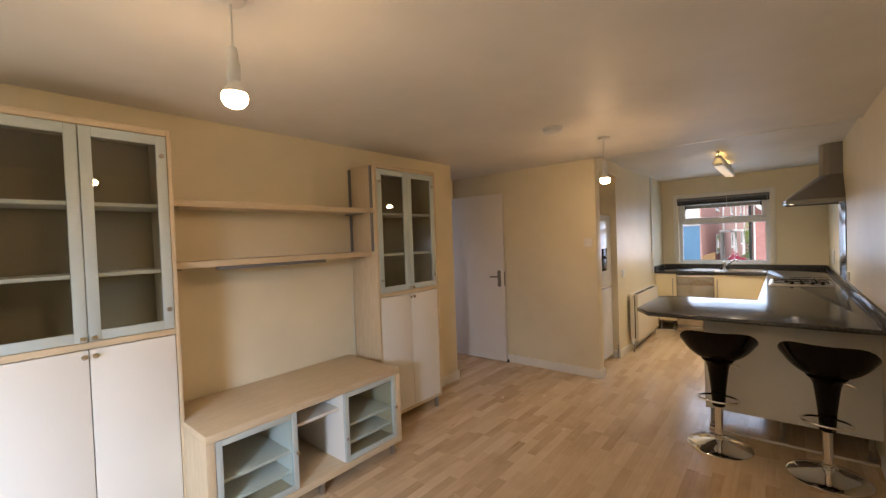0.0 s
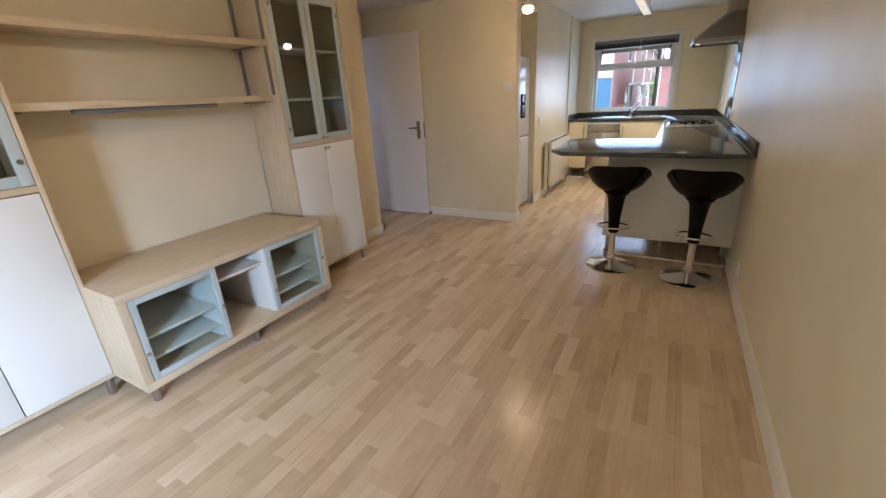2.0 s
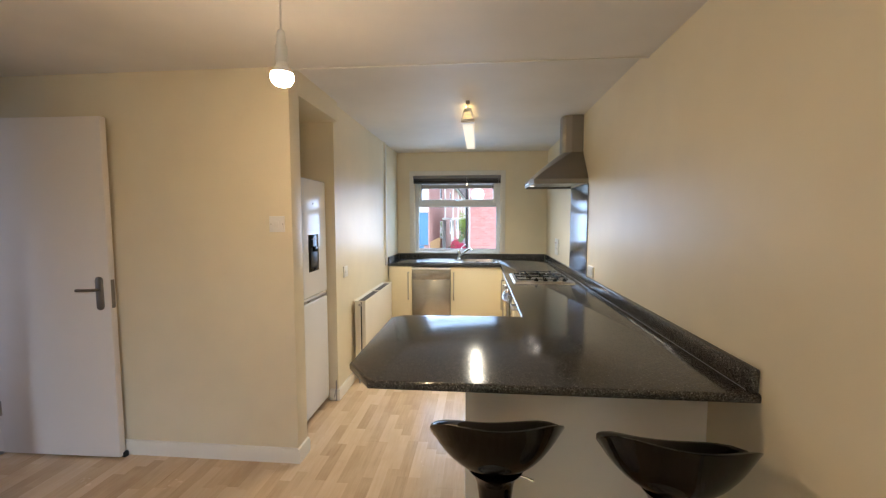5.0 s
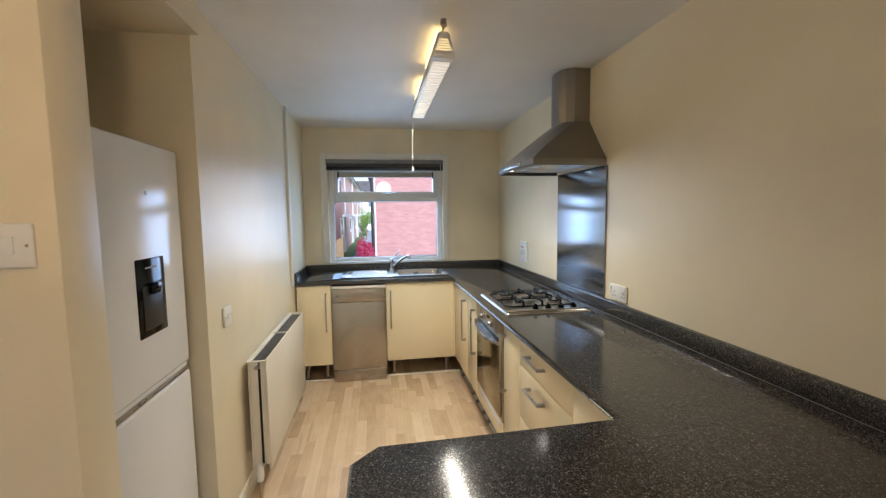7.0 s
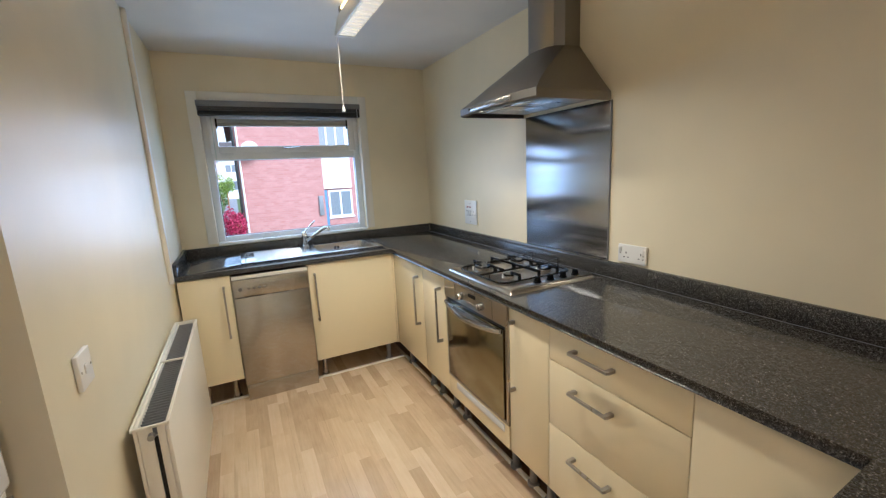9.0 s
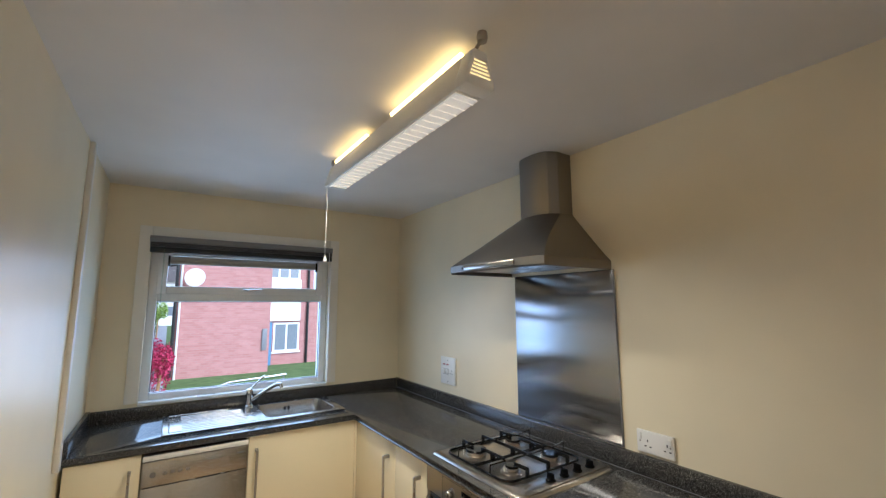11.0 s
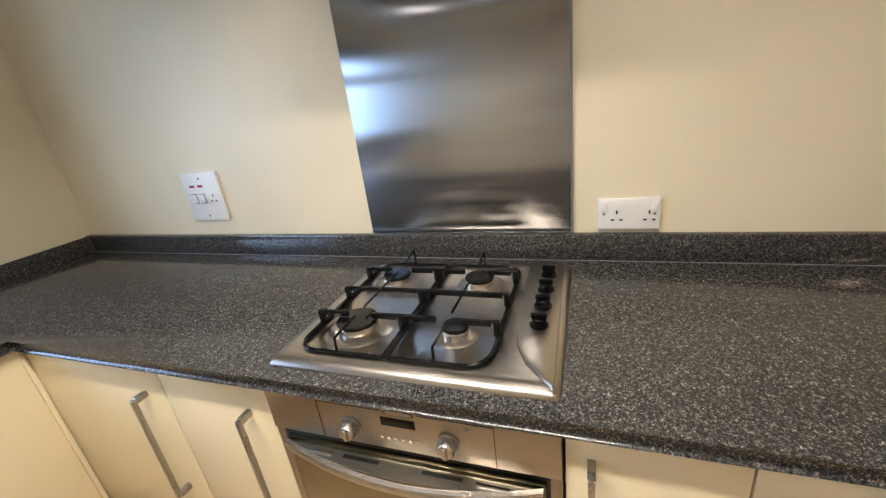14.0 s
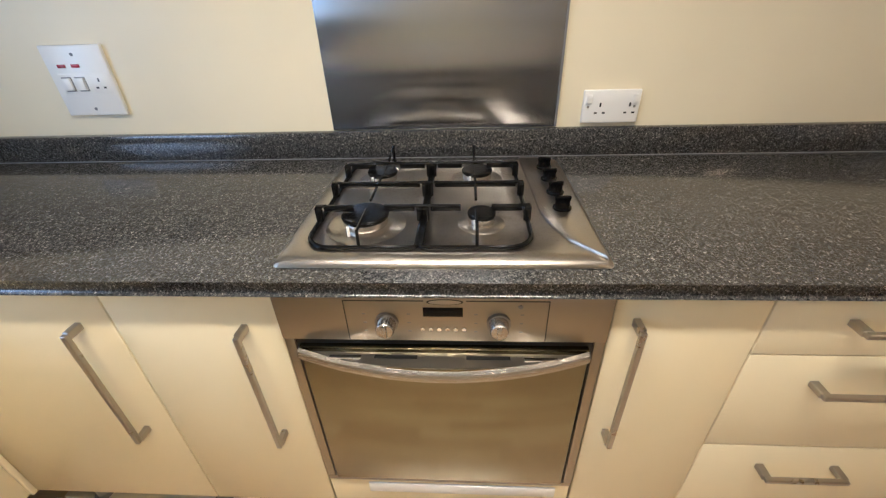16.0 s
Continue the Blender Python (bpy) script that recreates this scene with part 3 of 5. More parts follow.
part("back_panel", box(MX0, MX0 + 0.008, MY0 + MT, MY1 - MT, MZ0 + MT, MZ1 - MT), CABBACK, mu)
for y in (1.513, 1.850):
    part("divider", box(MX0 + 0.008, MX1 - 0.02, y - 0.009, y + 0.009, MZ0 + MT, MZ1 - MT, 0.002), PANEL, mu)
for a, b, zs in ((MY0 + MT, 1.504, (0.205, 0.322)), (1.522, 1.841, (0.455,)), (1.859, MY1 - MT, (0.205, 0.322))):
    for z in zs:
        part("shelf", box(MX0 + 0.01, MX1 - 0.06, a, b, z, z + 0.018, 0.002), PANEL, mu)
for a, b, s in ((MY0 + MT + 0.002, 1.520, 1), (1.843, MY1 - MT - 0.002, -1)):
    za, zb, w = MZ0 + MT + 0.002, MZ1 - MT - 0.002, 0.032
    bm = box(MX1 - 0.020, MX1 - 0.002, a, a + w, za, zb, 0.002)
    box(MX1 - 0.020, MX1 - 0.002, b - w, b, za, zb, 0.002, bm)
    box(MX1 - 0.020, MX1 - 0.002, a + w, b - w, za, za + w, 0.002, bm)
    box(MX1 - 0.020, MX1 - 0.002, a + w, b - w, zb - w, zb, 0.002, bm)
    d = part("glass_door", bm, ALU, mu, "pale aluminium-framed glass door")
    part("pane", box(MX1 - 0.013, MX1 - 0.009, a + w, b - w, za + w, zb - w), CLEAR, d)
    k = b - 0.014
    part("knob", lathe([(0.004, 0), (0.005, 0.010), (0.010, 0.014), (0.011, 0.022), (0.0, 0.025)], (MX1 - 0.002, k, 0.350), 14, axis="x"), CHROME, d)
    part("knob", lathe([(0.0, 0), (0.010, 0.0), (0.010, 0.005), (0.0, 0.006)], (MX1 - 0.002, a + 0.014, 0.280), 14, axis="x"), SATIN, d)
for x in (MX0 + 0.06, MX1 - 0.05):
    for y in (MY0 + 0.05, 1.69, MY1 - 0.05):
        part("leg", lathe([(0.017, 0.0), (0.019, 0.003), (0.019, 0.086), (0.017, 0.088)], (x, y, 0), 18), LEG, mu)

# small fixings left in the wall
nl = thing("wall_nail", (LW, 3.41, 1.733), "small dark nail in the cream painted wall", "nail")
part("shank", tube([(LW, 3.41, 1.733), (LW + 0.012, 3.41, 1.735)], 0.0025, 8), MATTBLACK, nl)
part("head", lathe([(0.0, 0.012), (0.005, 0.012), (0.005, 0.0145), (0.0, 0.015)], (LW, 3.41, 1.735), 10, axis="x"), MATTBLACK, nl)

# ---- ceiling fittings ----
def pendant(x, y, zb):
    p = thing("pendant_light", (x, y, CL), "bare lit bulb on a white cord and lampholder", "pendant light", "pendant lights")
    part("ceiling_rose", lathe([(0.0, CL - 0.026), (0.022, CL - 0.026), (0.042, CL - 0.016), (0.048, CL - 0.001), (0.0, CL - 0.0005)], (x, y, 0), 28), PLASTIC, p)
    part("cord", tube([(x, y, CL - 0.02), (x, y, zb + 0.15)], 0.0035, 8), PLASTIC, p)
    part("lampholder", lathe([(0.004, zb + 0.165), (0.012, zb + 0.16), (0.016, zb + 0.135), (0.017, zb + 0.112), (0.021, zb + 0.110), (0.021, zb + 0.055), (0.018, zb + 0.052), (0.0, zb + 0.05)][::-1], (x, y, 0), 24), PLASTIC, p)
    part("bulb_collar", lathe([(0.018, zb + 0.053), (0.021, zb + 0.042), (0.028, zb + 0.028), (0.037, zb + 0.0145), (0.0, zb + 0.0142)], (x, y, 0), 28), PLASTIC, p, "white plastic bulb collar")
    prof = [(0.0, -0.030), (0.016, -0.028), (0.029, -0.021), (0.037, -0.009), (0.039, 0.003), (0.0368, 0.014), (0.0, 0.0141)]
    part("bulb", lathe([(r, zb + h) for r, h in prof], (x, y, 0), 28), BULB, p, "glowing warm white bulb")
pendant(-0.90, 0.912, 1.985)
pendant(-0.695, 3.77, 1.955)

sm = thing("smoke_alarm", (-0.862, 3.165, CL), "round white ceiling smoke alarm", "smoke alarm")
part("base", lathe([(0.0, CL - 0.010), (0.071, CL - 0.010), (0.076, CL - 0.001), (0.0, CL - 0.0005)], (-0.862, 3.165, 0), 36), PLASTIC, sm)
part("cover", lathe([(0.0, CL - 0.052), (0.030, CL - 0.051), (0.056, CL - 0.037), (0.066, CL - 0.026), (0.068, CL - 0.012), (0.0, CL - 0.011)], (-0.862, 3.165, 0), 36), PLASTIC, sm)

# kitchen fluorescent fitting
fl = thing("strip_light", (-0.085, 6.10, CZ), "white plastic ceiling strip light, lit above and below", "strip light")
FLX = -0.095
prof = [(FLX - 0.050, 2.190), (FLX + 0.050, 2.190), (FLX + 0.046, 2.215), (FLX + 0.026, 2.296), (FLX + 0.016, 2.303), (FLX - 0.016, 2.303), (FLX - 0.026, 2.296), (FLX - 0.046, 2.215)]
part("housing", prism(prof, "y", 5.565, 6.675, 0.003), PLASTIC, fl)
for y0, y1 in ((5.510, 5.563), (6.677, 6.720)):
    prof2 = [(FLX + (x - FLX) * 1.06, z - 0.002) for x, z in prof]
    cap = part("end_cap", prism(prof2, "y", y0, y1, 0.006), PLASTIC, fl, "slotted white end cap")
    if y0 < 6:
        for i in range(5):
            w = 0.020 + 0.004 * i
            part("slot", box(FLX - w, FLX + w, y0 - 0.0012, y0 + 0.001, 2.262 - i * 0.011, 2.266 - i * 0.011), SLOT, cap)
part("diffuser", box(FLX - 0.040, FLX + 0.040, 5.575, 6.665, 2.184, 2.1905, 0.001), LOUVRE, fl, "ribbed translucent diffuser")
for i in range(26):
    y = 5.595 + i * 0.042
    part("louvre", box(FLX - 0.038, FLX + 0.038, y - 0.0012, y + 0.0012, 2.180, 2.1842), LOUVRE, fl)
for a, b in ((5.58, 6.03), (6.27, 6.66)):
    part("tube", tube([(FLX - 0.012, a, 2.316), (FLX - 0.012, b, 2.316)], 0.010, 12), TUBE, fl, "glowing fluorescent tube")
for y in (5.500, 6.730):
    part("fixing_knob", lathe([(0.0, 2.318), (0.014, 2.318), (0.016, 2.33), (0.014, CZ + 0.001), (0.0, CZ + 0.001)], (FLX, y, 0), 16), SATIN, fl)
    part("bracket", tube([(FLX, y, 2.324), (FLX, 5.565 if y < 6 else 6.675, 2.298)], 0.005, 8), SATIN, fl)
cd = part("pull_cord", tube([(-0.137, 6.70, 2.19), (-0.137, 6.70, 1.83)], 0.0011, 6), PLASTIC, fl)
part("cord_pull", lathe([(0.0, 1.805), (0.010, 1.806), (0.009, 1.815), (0.003, 1.836), (0.0, 1.838)], (-0.137, 6.70, 0), 12), PLASTIC, cd)

# ---- kitchen: worktop ----
TOP, UND = 0.910, 0.879
out = [(-0.425, 4.615), (-0.490, 4.550), (-0.490, 3.83), (-0.375, 3.665), (RW - 0.001, 3.665), (RW - 0.001, FAR - 0.001), (KX + 0.003, FAR - 0.001), (KX + 0.003, 7.225), (0.259, 7.225), (0.259, 4.615)]
bm = prism(out, "z", UND, TOP)
top_edges = [e for e in bm.edges if abs(e.verts[0].co.z - e.verts[1].co.z) < 1e-6 and not (e.verts[0].co.x > RW - 0.01 and e.verts[1].co.x > RW - 0.01) and not (e.verts[0].co.y > FAR - 0.01 and e.verts[1].co.y > FAR - 0.01)]
bmesh.ops.bevel(bm, geom=top_edges, offset=0.010, segments=4, profile=0.5, affect="EDGES")
wt = thing("worktop", (0.55, 5.5, UND), "dark speckled laminate worktop with a breakfast-bar peninsula", "worktop")
slab = part("slab", bm, GRANITE, wt)
# cut the sink bowl through the slab
cut = single("cutter", box(-0.235, 0.205, 7.405, 7.790, UND - 0.05, TOP + 0.05), GRANITE, "cutter", "cutter")
md = slab.modifiers.new("bowl", "BOOLEAN")
md.object, md.operation, md.solver = cut, "DIFFERENCE", "EXACT"
cut.parent = None
bpy.context.view_layer.update()
dg = bpy.context.evaluated_depsgraph_get()
done = bpy.data.meshes.new_from_object(slab.evaluated_get(dg))
slab.modifiers.clear()
slab.data = done
bpy.data.objects.remove(cut)
part("upstand", box(RW - 0.026, RW - 0.001, 3.675, FAR - 0.001, TOP, 0.987, 0.006), GRANITE, wt)
part("sealant", box(RW - 0.0285, RW - 0.0262, 3.70, FAR - 0.03, TOP, TOP + 0.0022, 0.0008), GREY, wt, "thin grey sealant line")
part("upstand", box(KX + 0.028, RW - 0.027, FAR - 0.026, FAR - 0.019, TOP, 0.985, 0.003), GRANITE, wt)
part("upstand", box(KX + 0.003, KX + 0.027, 7.235, FAR - 0.002, TOP, 0.987, 0.006), GRANITE, wt)

# ---- kitchen: base units ----
FX, FYC = 0.272, 7.242       # front planes of the two runs

def bar_handle(parent, a, b, out):
    """A square bar handle on two posts, from a to b, standing off along out."""
    a, b, out = Vector(a), Vector(b), Vector(out)
    d = (b - a).normalized()
    side = d.cross(out.normalized())
    bm = bmesh.new()
    def blk(p, q, w, h):
        ax = (q - p).normalized()
        s2 = side if abs(ax.dot(side)) < 0.5 else d
        t2 = ax.cross(s2).normalized()
        ring = []
        for c in (p, q):
            ring.append([bm.verts.new(c + u * w / 2 * s2 + v * h / 2 * t2) for u, v in ((-1, -1), (1, -1), (1, 1), (-1, 1))])
        for i in range(4):
            bm.faces.new((ring[0][i], ring[0][(i + 1) % 4], ring[1][(i + 1) % 4], ring[1][i]))
        bm.faces.new(ring[0][::-1])
        bm.faces.new(ring[1])
    blk(a + out - d * 0.006, b + out + d * 0.006, 0.011, 0.011)
    blk(a, a + out * 0.92, 0.013, 0.017)
    blk(b, b + out * 0.92, 0.013, 0.017)
    bmesh.ops.bevel(bm, geom=list(bm.edges), offset=0.0015, segments=1, affect="EDGES")
    return part("handle", bm, SATIN, parent, "satin steel bar handle")

def unit_legs(u, pts):
    for x, y in pts:
        part("leg", lathe([(0.026, 0.0), (0.028, 0.004), (0.028, 0.016), (0.018, 0.022), (0.017, 0.12), (0.026, 0.135), (0.028, 0.158), (0.0, 0.16)], (x, y, 0), 16), STEEL if x < 0.2 else GREY, u)

def east_unit(y0, y1, label, category="base unit"):
    u = thing("base_unit", (0.58, (y0 + y1) / 2, 0), label, category, "kitchen base units")
    part("carcass", box(FX + 0.020, RW - 0.05, y0 + 0.002, y1 - 0.002, 0.16, UND - 0.002, 0.001), CREAM, u)
    unit_legs(u, [(FX + 0.075, y0 + 0.07), (FX + 0.075, y1 - 0.07)])
    return u

def east_door(u, y0, y1, hy, hz=(0.468, 0.788), z0=0.165):
    d = part("door", box(FX, FX + 0.018, y0 + 0.0015, y1 - 0.0015, z0, UND - 0.006, 0.002), CREAM, u, "cream gloss cupboard door")
    bar_handle(d, (FX, hy, hz[0]), (FX, hy, hz[1]), (-0.034, 0, 0))

u = east_unit(6.705, 7.235, "cream gloss corner base unit with a steel bar handle")
east_door(u, 6.707, 7.241, 6.776)
u = east_unit(6.378, 6.705, "narrow cream gloss base unit with a steel bar handle")
east_door(u, 6.378, 6.706, 6.446)
u = east_unit(5.515, 5.775, "narrow cream gloss base unit beside the oven")
east_door(u, 5.515, 5.775, 5.733, (0.500, 0.812))
u = east_unit(4.960, 5.515, "cream gloss three-drawer base unit", "drawer unit")
for z0, z1 in ((0.165, 0.460), (0.463, 0.733), (0.736, UND - 0.006)):
    d = part("drawer_front", box(FX, FX + 0.018, 4.9615, 5.5135, z0, z1, 0.002), CREAM, u, "cream gloss drawer front")
    zh = 0.816 if z1 > 0.8 else z1 - 0.070
    bar_handle(d, (FX, 5.375, zh), (FX, 5.215, zh), (-0.034, 0, 0))
u = thing("filler_panel", (0.5, 4.80, 0.16), "plain cream gloss corner filler panel", "panel")
part("board", box(FX, FX + 0.018, 4.600, 4.9585, 0.165, UND - 0.006, 0.002), CREAM, u)
part("cleat", box(FX + 0.019, FX + 0.055, 4.61, 4.95, 0.0, 0.86, 0.002), CREAM, u)
u = thing("peninsula_panel", (0.4, 3.96, 0.0), "plain cream panel closing the breakfast bar", "panel")
part("board", box(-0.050, RW - 0.002, 3.950, 3.970, 0.165, UND - 0.001, 0.002), PANEL, u)
part("end_board", box(-0.050, -0.030, 3.972, 4.56, 0.165, UND - 0.001, 0.002), PANEL, u)
for x in (-0.01, 0.40, 0.84):
    part("leg", lathe([(0.026, 0.0), (0.028, 0.004), (0.028, 0.016), (0.018, 0.022), (0.017, 0.14), (0.026, 0.15), (0.026, 0.164), (0.0, 0.165)], (x, 4.03, 0), 16), SATIN, u)
part("back_board", box(-0.03, RW - 0.002, 4.54, 4.56, 0.165, UND - 0.001, 0.002), PANEL, u)
part("floor_board", box(-0.03, RW - 0.002, 3.972, 4.54, 0.160, 0.176, 0.002), PANEL, u)

def north_unit(x0, x1, hx, label):
    u = thing("base_unit", ((x0 + x1) / 2, 7.55, 0), label, "base unit", "kitchen base units")
    if x1 - x0 > 0.4:
        part("carcass", box(x0 + 0.002, x1 - 0.002, FYC + 0.02, FYC + 0.036, 0.16, UND - 0.03, 0.001), CREAM, u)
        part("carcass_base", box(x0 + 0.002, x1 - 0.002, FYC + 0.036, FAR - 0.03, 0.16, 0.178, 0.001), CREAM, u)
    else:
        part("carcass", box(x0 + 0.002, x1 - 0.002, FYC + 0.02, FAR - 0.03, 0.16, UND - 0.002, 0.001), CREAM, u)
    d = part("door", box(x0 + 0.0015, x1 - 0.0015, FYC, FYC + 0.018, 0.165, UND - 0.006, 0.002), CREAM, u, "cream gloss cupboard door")
    bar_handle(d, (hx, FYC, 0.475), (hx, FYC, 0.800), (0, -0.034, 0))
    unit_legs(u, [(x0 + 0.06, FYC + 0.09), (x1 - 0.06, FYC + 0.09)])
    return u
north_unit(KX + 0.012, -0.824, -0.868, "narrow cream gloss base unit beside the dishwasher")
north_unit(-0.350, 0.2705, -0.310, "cream gloss sink base unit with a steel bar handle")

u = thing("corner_post", (FX - 0.006, FYC - 0.006, 0.165), "slim cream corner post between the cupboard doors", "panel")
part("post", box(FX - 0.013, FX - 0.0005, FYC - 0.013, FYC - 0.0005, 0.165, UND - 0.006, 0.002), CREAM, u)

# floor trims left where the plinths were
structure("trim_1", box(0.330, 0.352, 4.98, 7.29, 0, 0.014, 0.004), WHITE, "thin pale floor trim under the cupboards")
structure("trim_2", box(KX + 0.02, 0.328, 7.292, 7.312, 0, 0.014, 0.004), WHITE, "thin pale floor trim under the cupboards")
structure("trim_3", box(-0.03, RW - 0.02, 3.944, 3.962, 0, 0.014, 0.004), WHITE, "thin pale floor trim under the breakfast bar")
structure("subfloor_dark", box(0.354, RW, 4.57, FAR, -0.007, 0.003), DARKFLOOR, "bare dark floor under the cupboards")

# slim dishwasher
dw = thing("dishwasher", (-0.587, 7.5, 0), "slim stainless steel dishwasher under the worktop", "dishwasher")
DX0, DX1, DFY = -0.820, -0.353, 7.226
part("body", box(DX0 + 0.004, DX1 - 0.004, DFY + 0.022, FAR - 0.04, 0.012, 0.862, 0.003), STEELH, dw)
door = part("door", box(DX0, DX1, DFY, DFY + 0.020, 0.115, 0.718, 0.004), STEEL, dw, "brushed steel dishwasher door")
cp = part("control_panel", box(DX0, DX1, DFY - 0.002, DFY + 0.020, 0.721, 0.836, 0.005), STEEL, dw, "brushed steel control panel")
part("top_edge", box(DX0, DX1, DFY + 0.004, DFY + 0.020, 0.839, 0.862, 0.002), PLASTIC, dw)
part("kick_plate", box(DX0 + 0.004, DX1 - 0.004, DFY + 0.010, DFY + 0.021, 0.0, 0.110, 0.002), STEEL, dw)
part("power_button", lathe([(0.0, 0.0), (0.011, 0.0), (0.012, 0.004), (0.0, 0.006)], (DX0 + 0.045, DFY - 0.008, 0.775), 18, axis="y"), SATIN, cp)
for i in range(4):
    part("button", box(DX0 + 0.085 + i * 0.032, DX0 + 0.103 + i * 0.032, DFY - 0.0055, DFY - 0.001, 0.769, 0.781, 0.001), SATIN, cp)
bm = box(DX0 + 0.25, DX1 - 0.09, DFY - 0.0035, DFY - 0.0015, 0.748, 0.800)
part("grip_recess", bm, STEEL, cp)
part("indicator", box(DX1 - 0.055, DX1 - 0.020, DFY - 0.0032, DFY - 0.0015, 0.806, 0.812), GREY, cp)
for x in (DX0 + 0.03, DX1 - 0.03):
    part("foot", lathe([(0.02, 0.0), (0.02, 0.012)], (x, DFY + 0.06, 0), 14), GREY, dw)

# ---- sink ----
sk = thing("sink", (-0.25, 7.6, TOP), "stainless steel sink with a ribbed drainer", "sink")
SX0, SX1, SY0, SY1, SZ = -0.750, 0.245, 7.370, 7.815, TOP + 0.001
B = (-0.225, 0.195, 7.415, 7.780)
bm = box(SX0, B[0], SY0, SY1, SZ, SZ + 0.006, 0.003)
part("drainer", bm, STEEL, sk)
bm = box(B[0], B[1], SY0, B[2], SZ, SZ + 0.006)
box(B[0], B[1], B[3], SY1, SZ, SZ + 0.006, bm=bm)
box(B[1], SX1, SY0, SY1, SZ, SZ + 0.006, 0.002, bm=bm)
part("rim", bm, STEEL, sk)
bm = bmesh.new()
rings = []
def rrect(x0, x1, y0, y1, r, z, n=6):
    v = []
    for cx, cy, a0 in ((x1 - r, y1 - r, 0), (x0 + r, y1 - r, 90), (x0 + r, y0 + r, 180), (x1 - r, y0 + r, 270)):
        for i in range(n + 1):
            a = radians(a0 + 90 * i / n)
            v.append((cx + r * math.cos(a), cy + r * math.sin(a), z))
    return v
for ins, z, r in ((-0.004, SZ + 0.0065, 0.055), (0.0, SZ + 0.004, 0.05), (0.010, SZ - 0.05, 0.05), (0.018, SZ - 0.135, 0.05), (0.045, SZ - 0.155, 0.045), (0.15, SZ - 0.16, 0.02)):
    rings.append([bm.verts.new(p) for p in rrect(B[0] + ins, B[1] - ins, B[2] + ins, B[3] - ins, r, z)])
for a, b in zip(rings, rings[1:]):
    for i in range(len(a)):
        bm.faces.new((a[i], a[(i + 1) % len(a)], b[(i + 1) % len(b)], b[i]))
bm.faces.new(rings[-1])
part("bowl", bm, STEEL, sk)
for cx, cy in ((B[0], B[2]), (B[0], B[3]), (B[1], B[2]), (B[1], B[3])):
    sx, sy = (1 if cx < 0 else -1), (1 if cy < 7.6 else -1)
    pts = [(cx, cy)] + [(cx + sx * 0.05 * (1 - math.cos(a)), cy + sy * 0.05 * (1 - math.sin(a))) for a in [math.pi / 2 * i / 6 for i in range(7)]]
    part("rim_corner", prism(pts, "z", SZ + 0.001, SZ + 0.0062), STEEL, sk)
for i in range(9):
    y = 7.44 + i * 0.036
    part("drainer_rib", tube([(-0.66, y, SZ + 0.0052), (-0.33, y, SZ + 0.0052)], 0.004, 8), STEEL, sk)
bm = tube([(SX0 + 0.03, SY0 + 0.03, SZ + 0.005), (-0.27, SY0 + 0.03, SZ + 0.005)], 0.004, 8)
tube([(SX0 + 0.03, SY1 - 0.03, SZ + 0.005), (-0.40, SY1 - 0.03, SZ + 0.005)], 0.004, 8, bm)
tube([(SX0 + 0.03, SY0 + 0.03, SZ + 0.005), (SX0 + 0.03, SY1 - 0.03, SZ + 0.005)], 0.004, 8, bm)
part("drainer_lip", bm, STEEL, sk)
part("overflow", box(-0.05, -0.035, B[3] - 0.012, B[3] - 0.006, TOP - 0.045, TOP - 0.020, 0.002), DARK, sk)
part("overflow", box(-0.025, -0.010, B[3] - 0.012, B[3] - 0.006, TOP - 0.045, TOP - 0.020, 0.002), DARK, sk)
part("plug_hole", lathe([(0.0, SZ - 0.1575), (0.035, SZ - 0.158), (0.036, SZ - 0.156), (0.0, SZ - 0.155)], (-0.015, 7.6, 0), 24), CHROME, sk)
tp = thing("tap", (-0.275, 7.77, SZ + 0.006), "chrome single-lever kitchen mixer tap", "tap")
TX, TY, TZ = -0.275, 7.775, SZ + 0.006
part("body", lathe([(0.0, TZ), (0.027, TZ), (0.027, TZ + 0.008), (0.022, TZ + 0.014), (0.022, TZ + 0.075), (0.024, TZ + 0.095), (0.020, TZ + 0.115), (0.0, TZ + 0.122)], (TX, TY, 0), 24), CHROME, tp)
part("spout", tube([(TX + 0.012, TY - 0.008, TZ + 0.045), (TX + 0.06, TY - 0.05, TZ + 0.085), (TX + 0.115, TY - 0.10, TZ + 0.13), (TX + 0.145, TY - 0.125, TZ + 0.15), (TX + 0.165, TY - 0.14, TZ + 0.15), (TX + 0.172, TY - 0.146, TZ + 0.128)], 0.012, 14), CHROME, tp)
part("lever", tube([(TX, TY, TZ + 0.11), (TX + 0.02, TY - 0.012, TZ + 0.135), (TX + 0.085, TY - 0.03, TZ + 0.20)], 0.006, 10), CHROME, tp)

# ---- oven ----
ov = thing("oven", (0.55, 6.076, 0.29), "stainless steel built-in oven with a mirrored glass door", "oven")
OY0, OY1, OX = 5.778, 6.375, 0.262
part("body", box(OX + 0.024, RW - 0.06, OY0 + 0.02, OY1 - 0.02, 0.285, UND - 0.003, 0.002), MATTBLACK, ov)
bm = box(OX, OX + 0.022, OY0, OY1, 0.768, UND - 0.002, 0.003)
fas = part("control_fascia", bm, OVENSTEEL, ov, "brushed steel control panel")
bm = box(OX + 0.004, OX + 0.022, OY0, OY0 + 0.020, 0.300, 0.766, 0.002)
box(OX + 0.004, OX + 0.022, OY1 - 0.020, OY1, 0.300, 0.766, 0.002, bm)
box(OX + 0.004, OX + 0.022, OY0, OY1, 0.285, 0.300, 0.002, bm)
part("surround", bm, OVENSTEEL, ov)
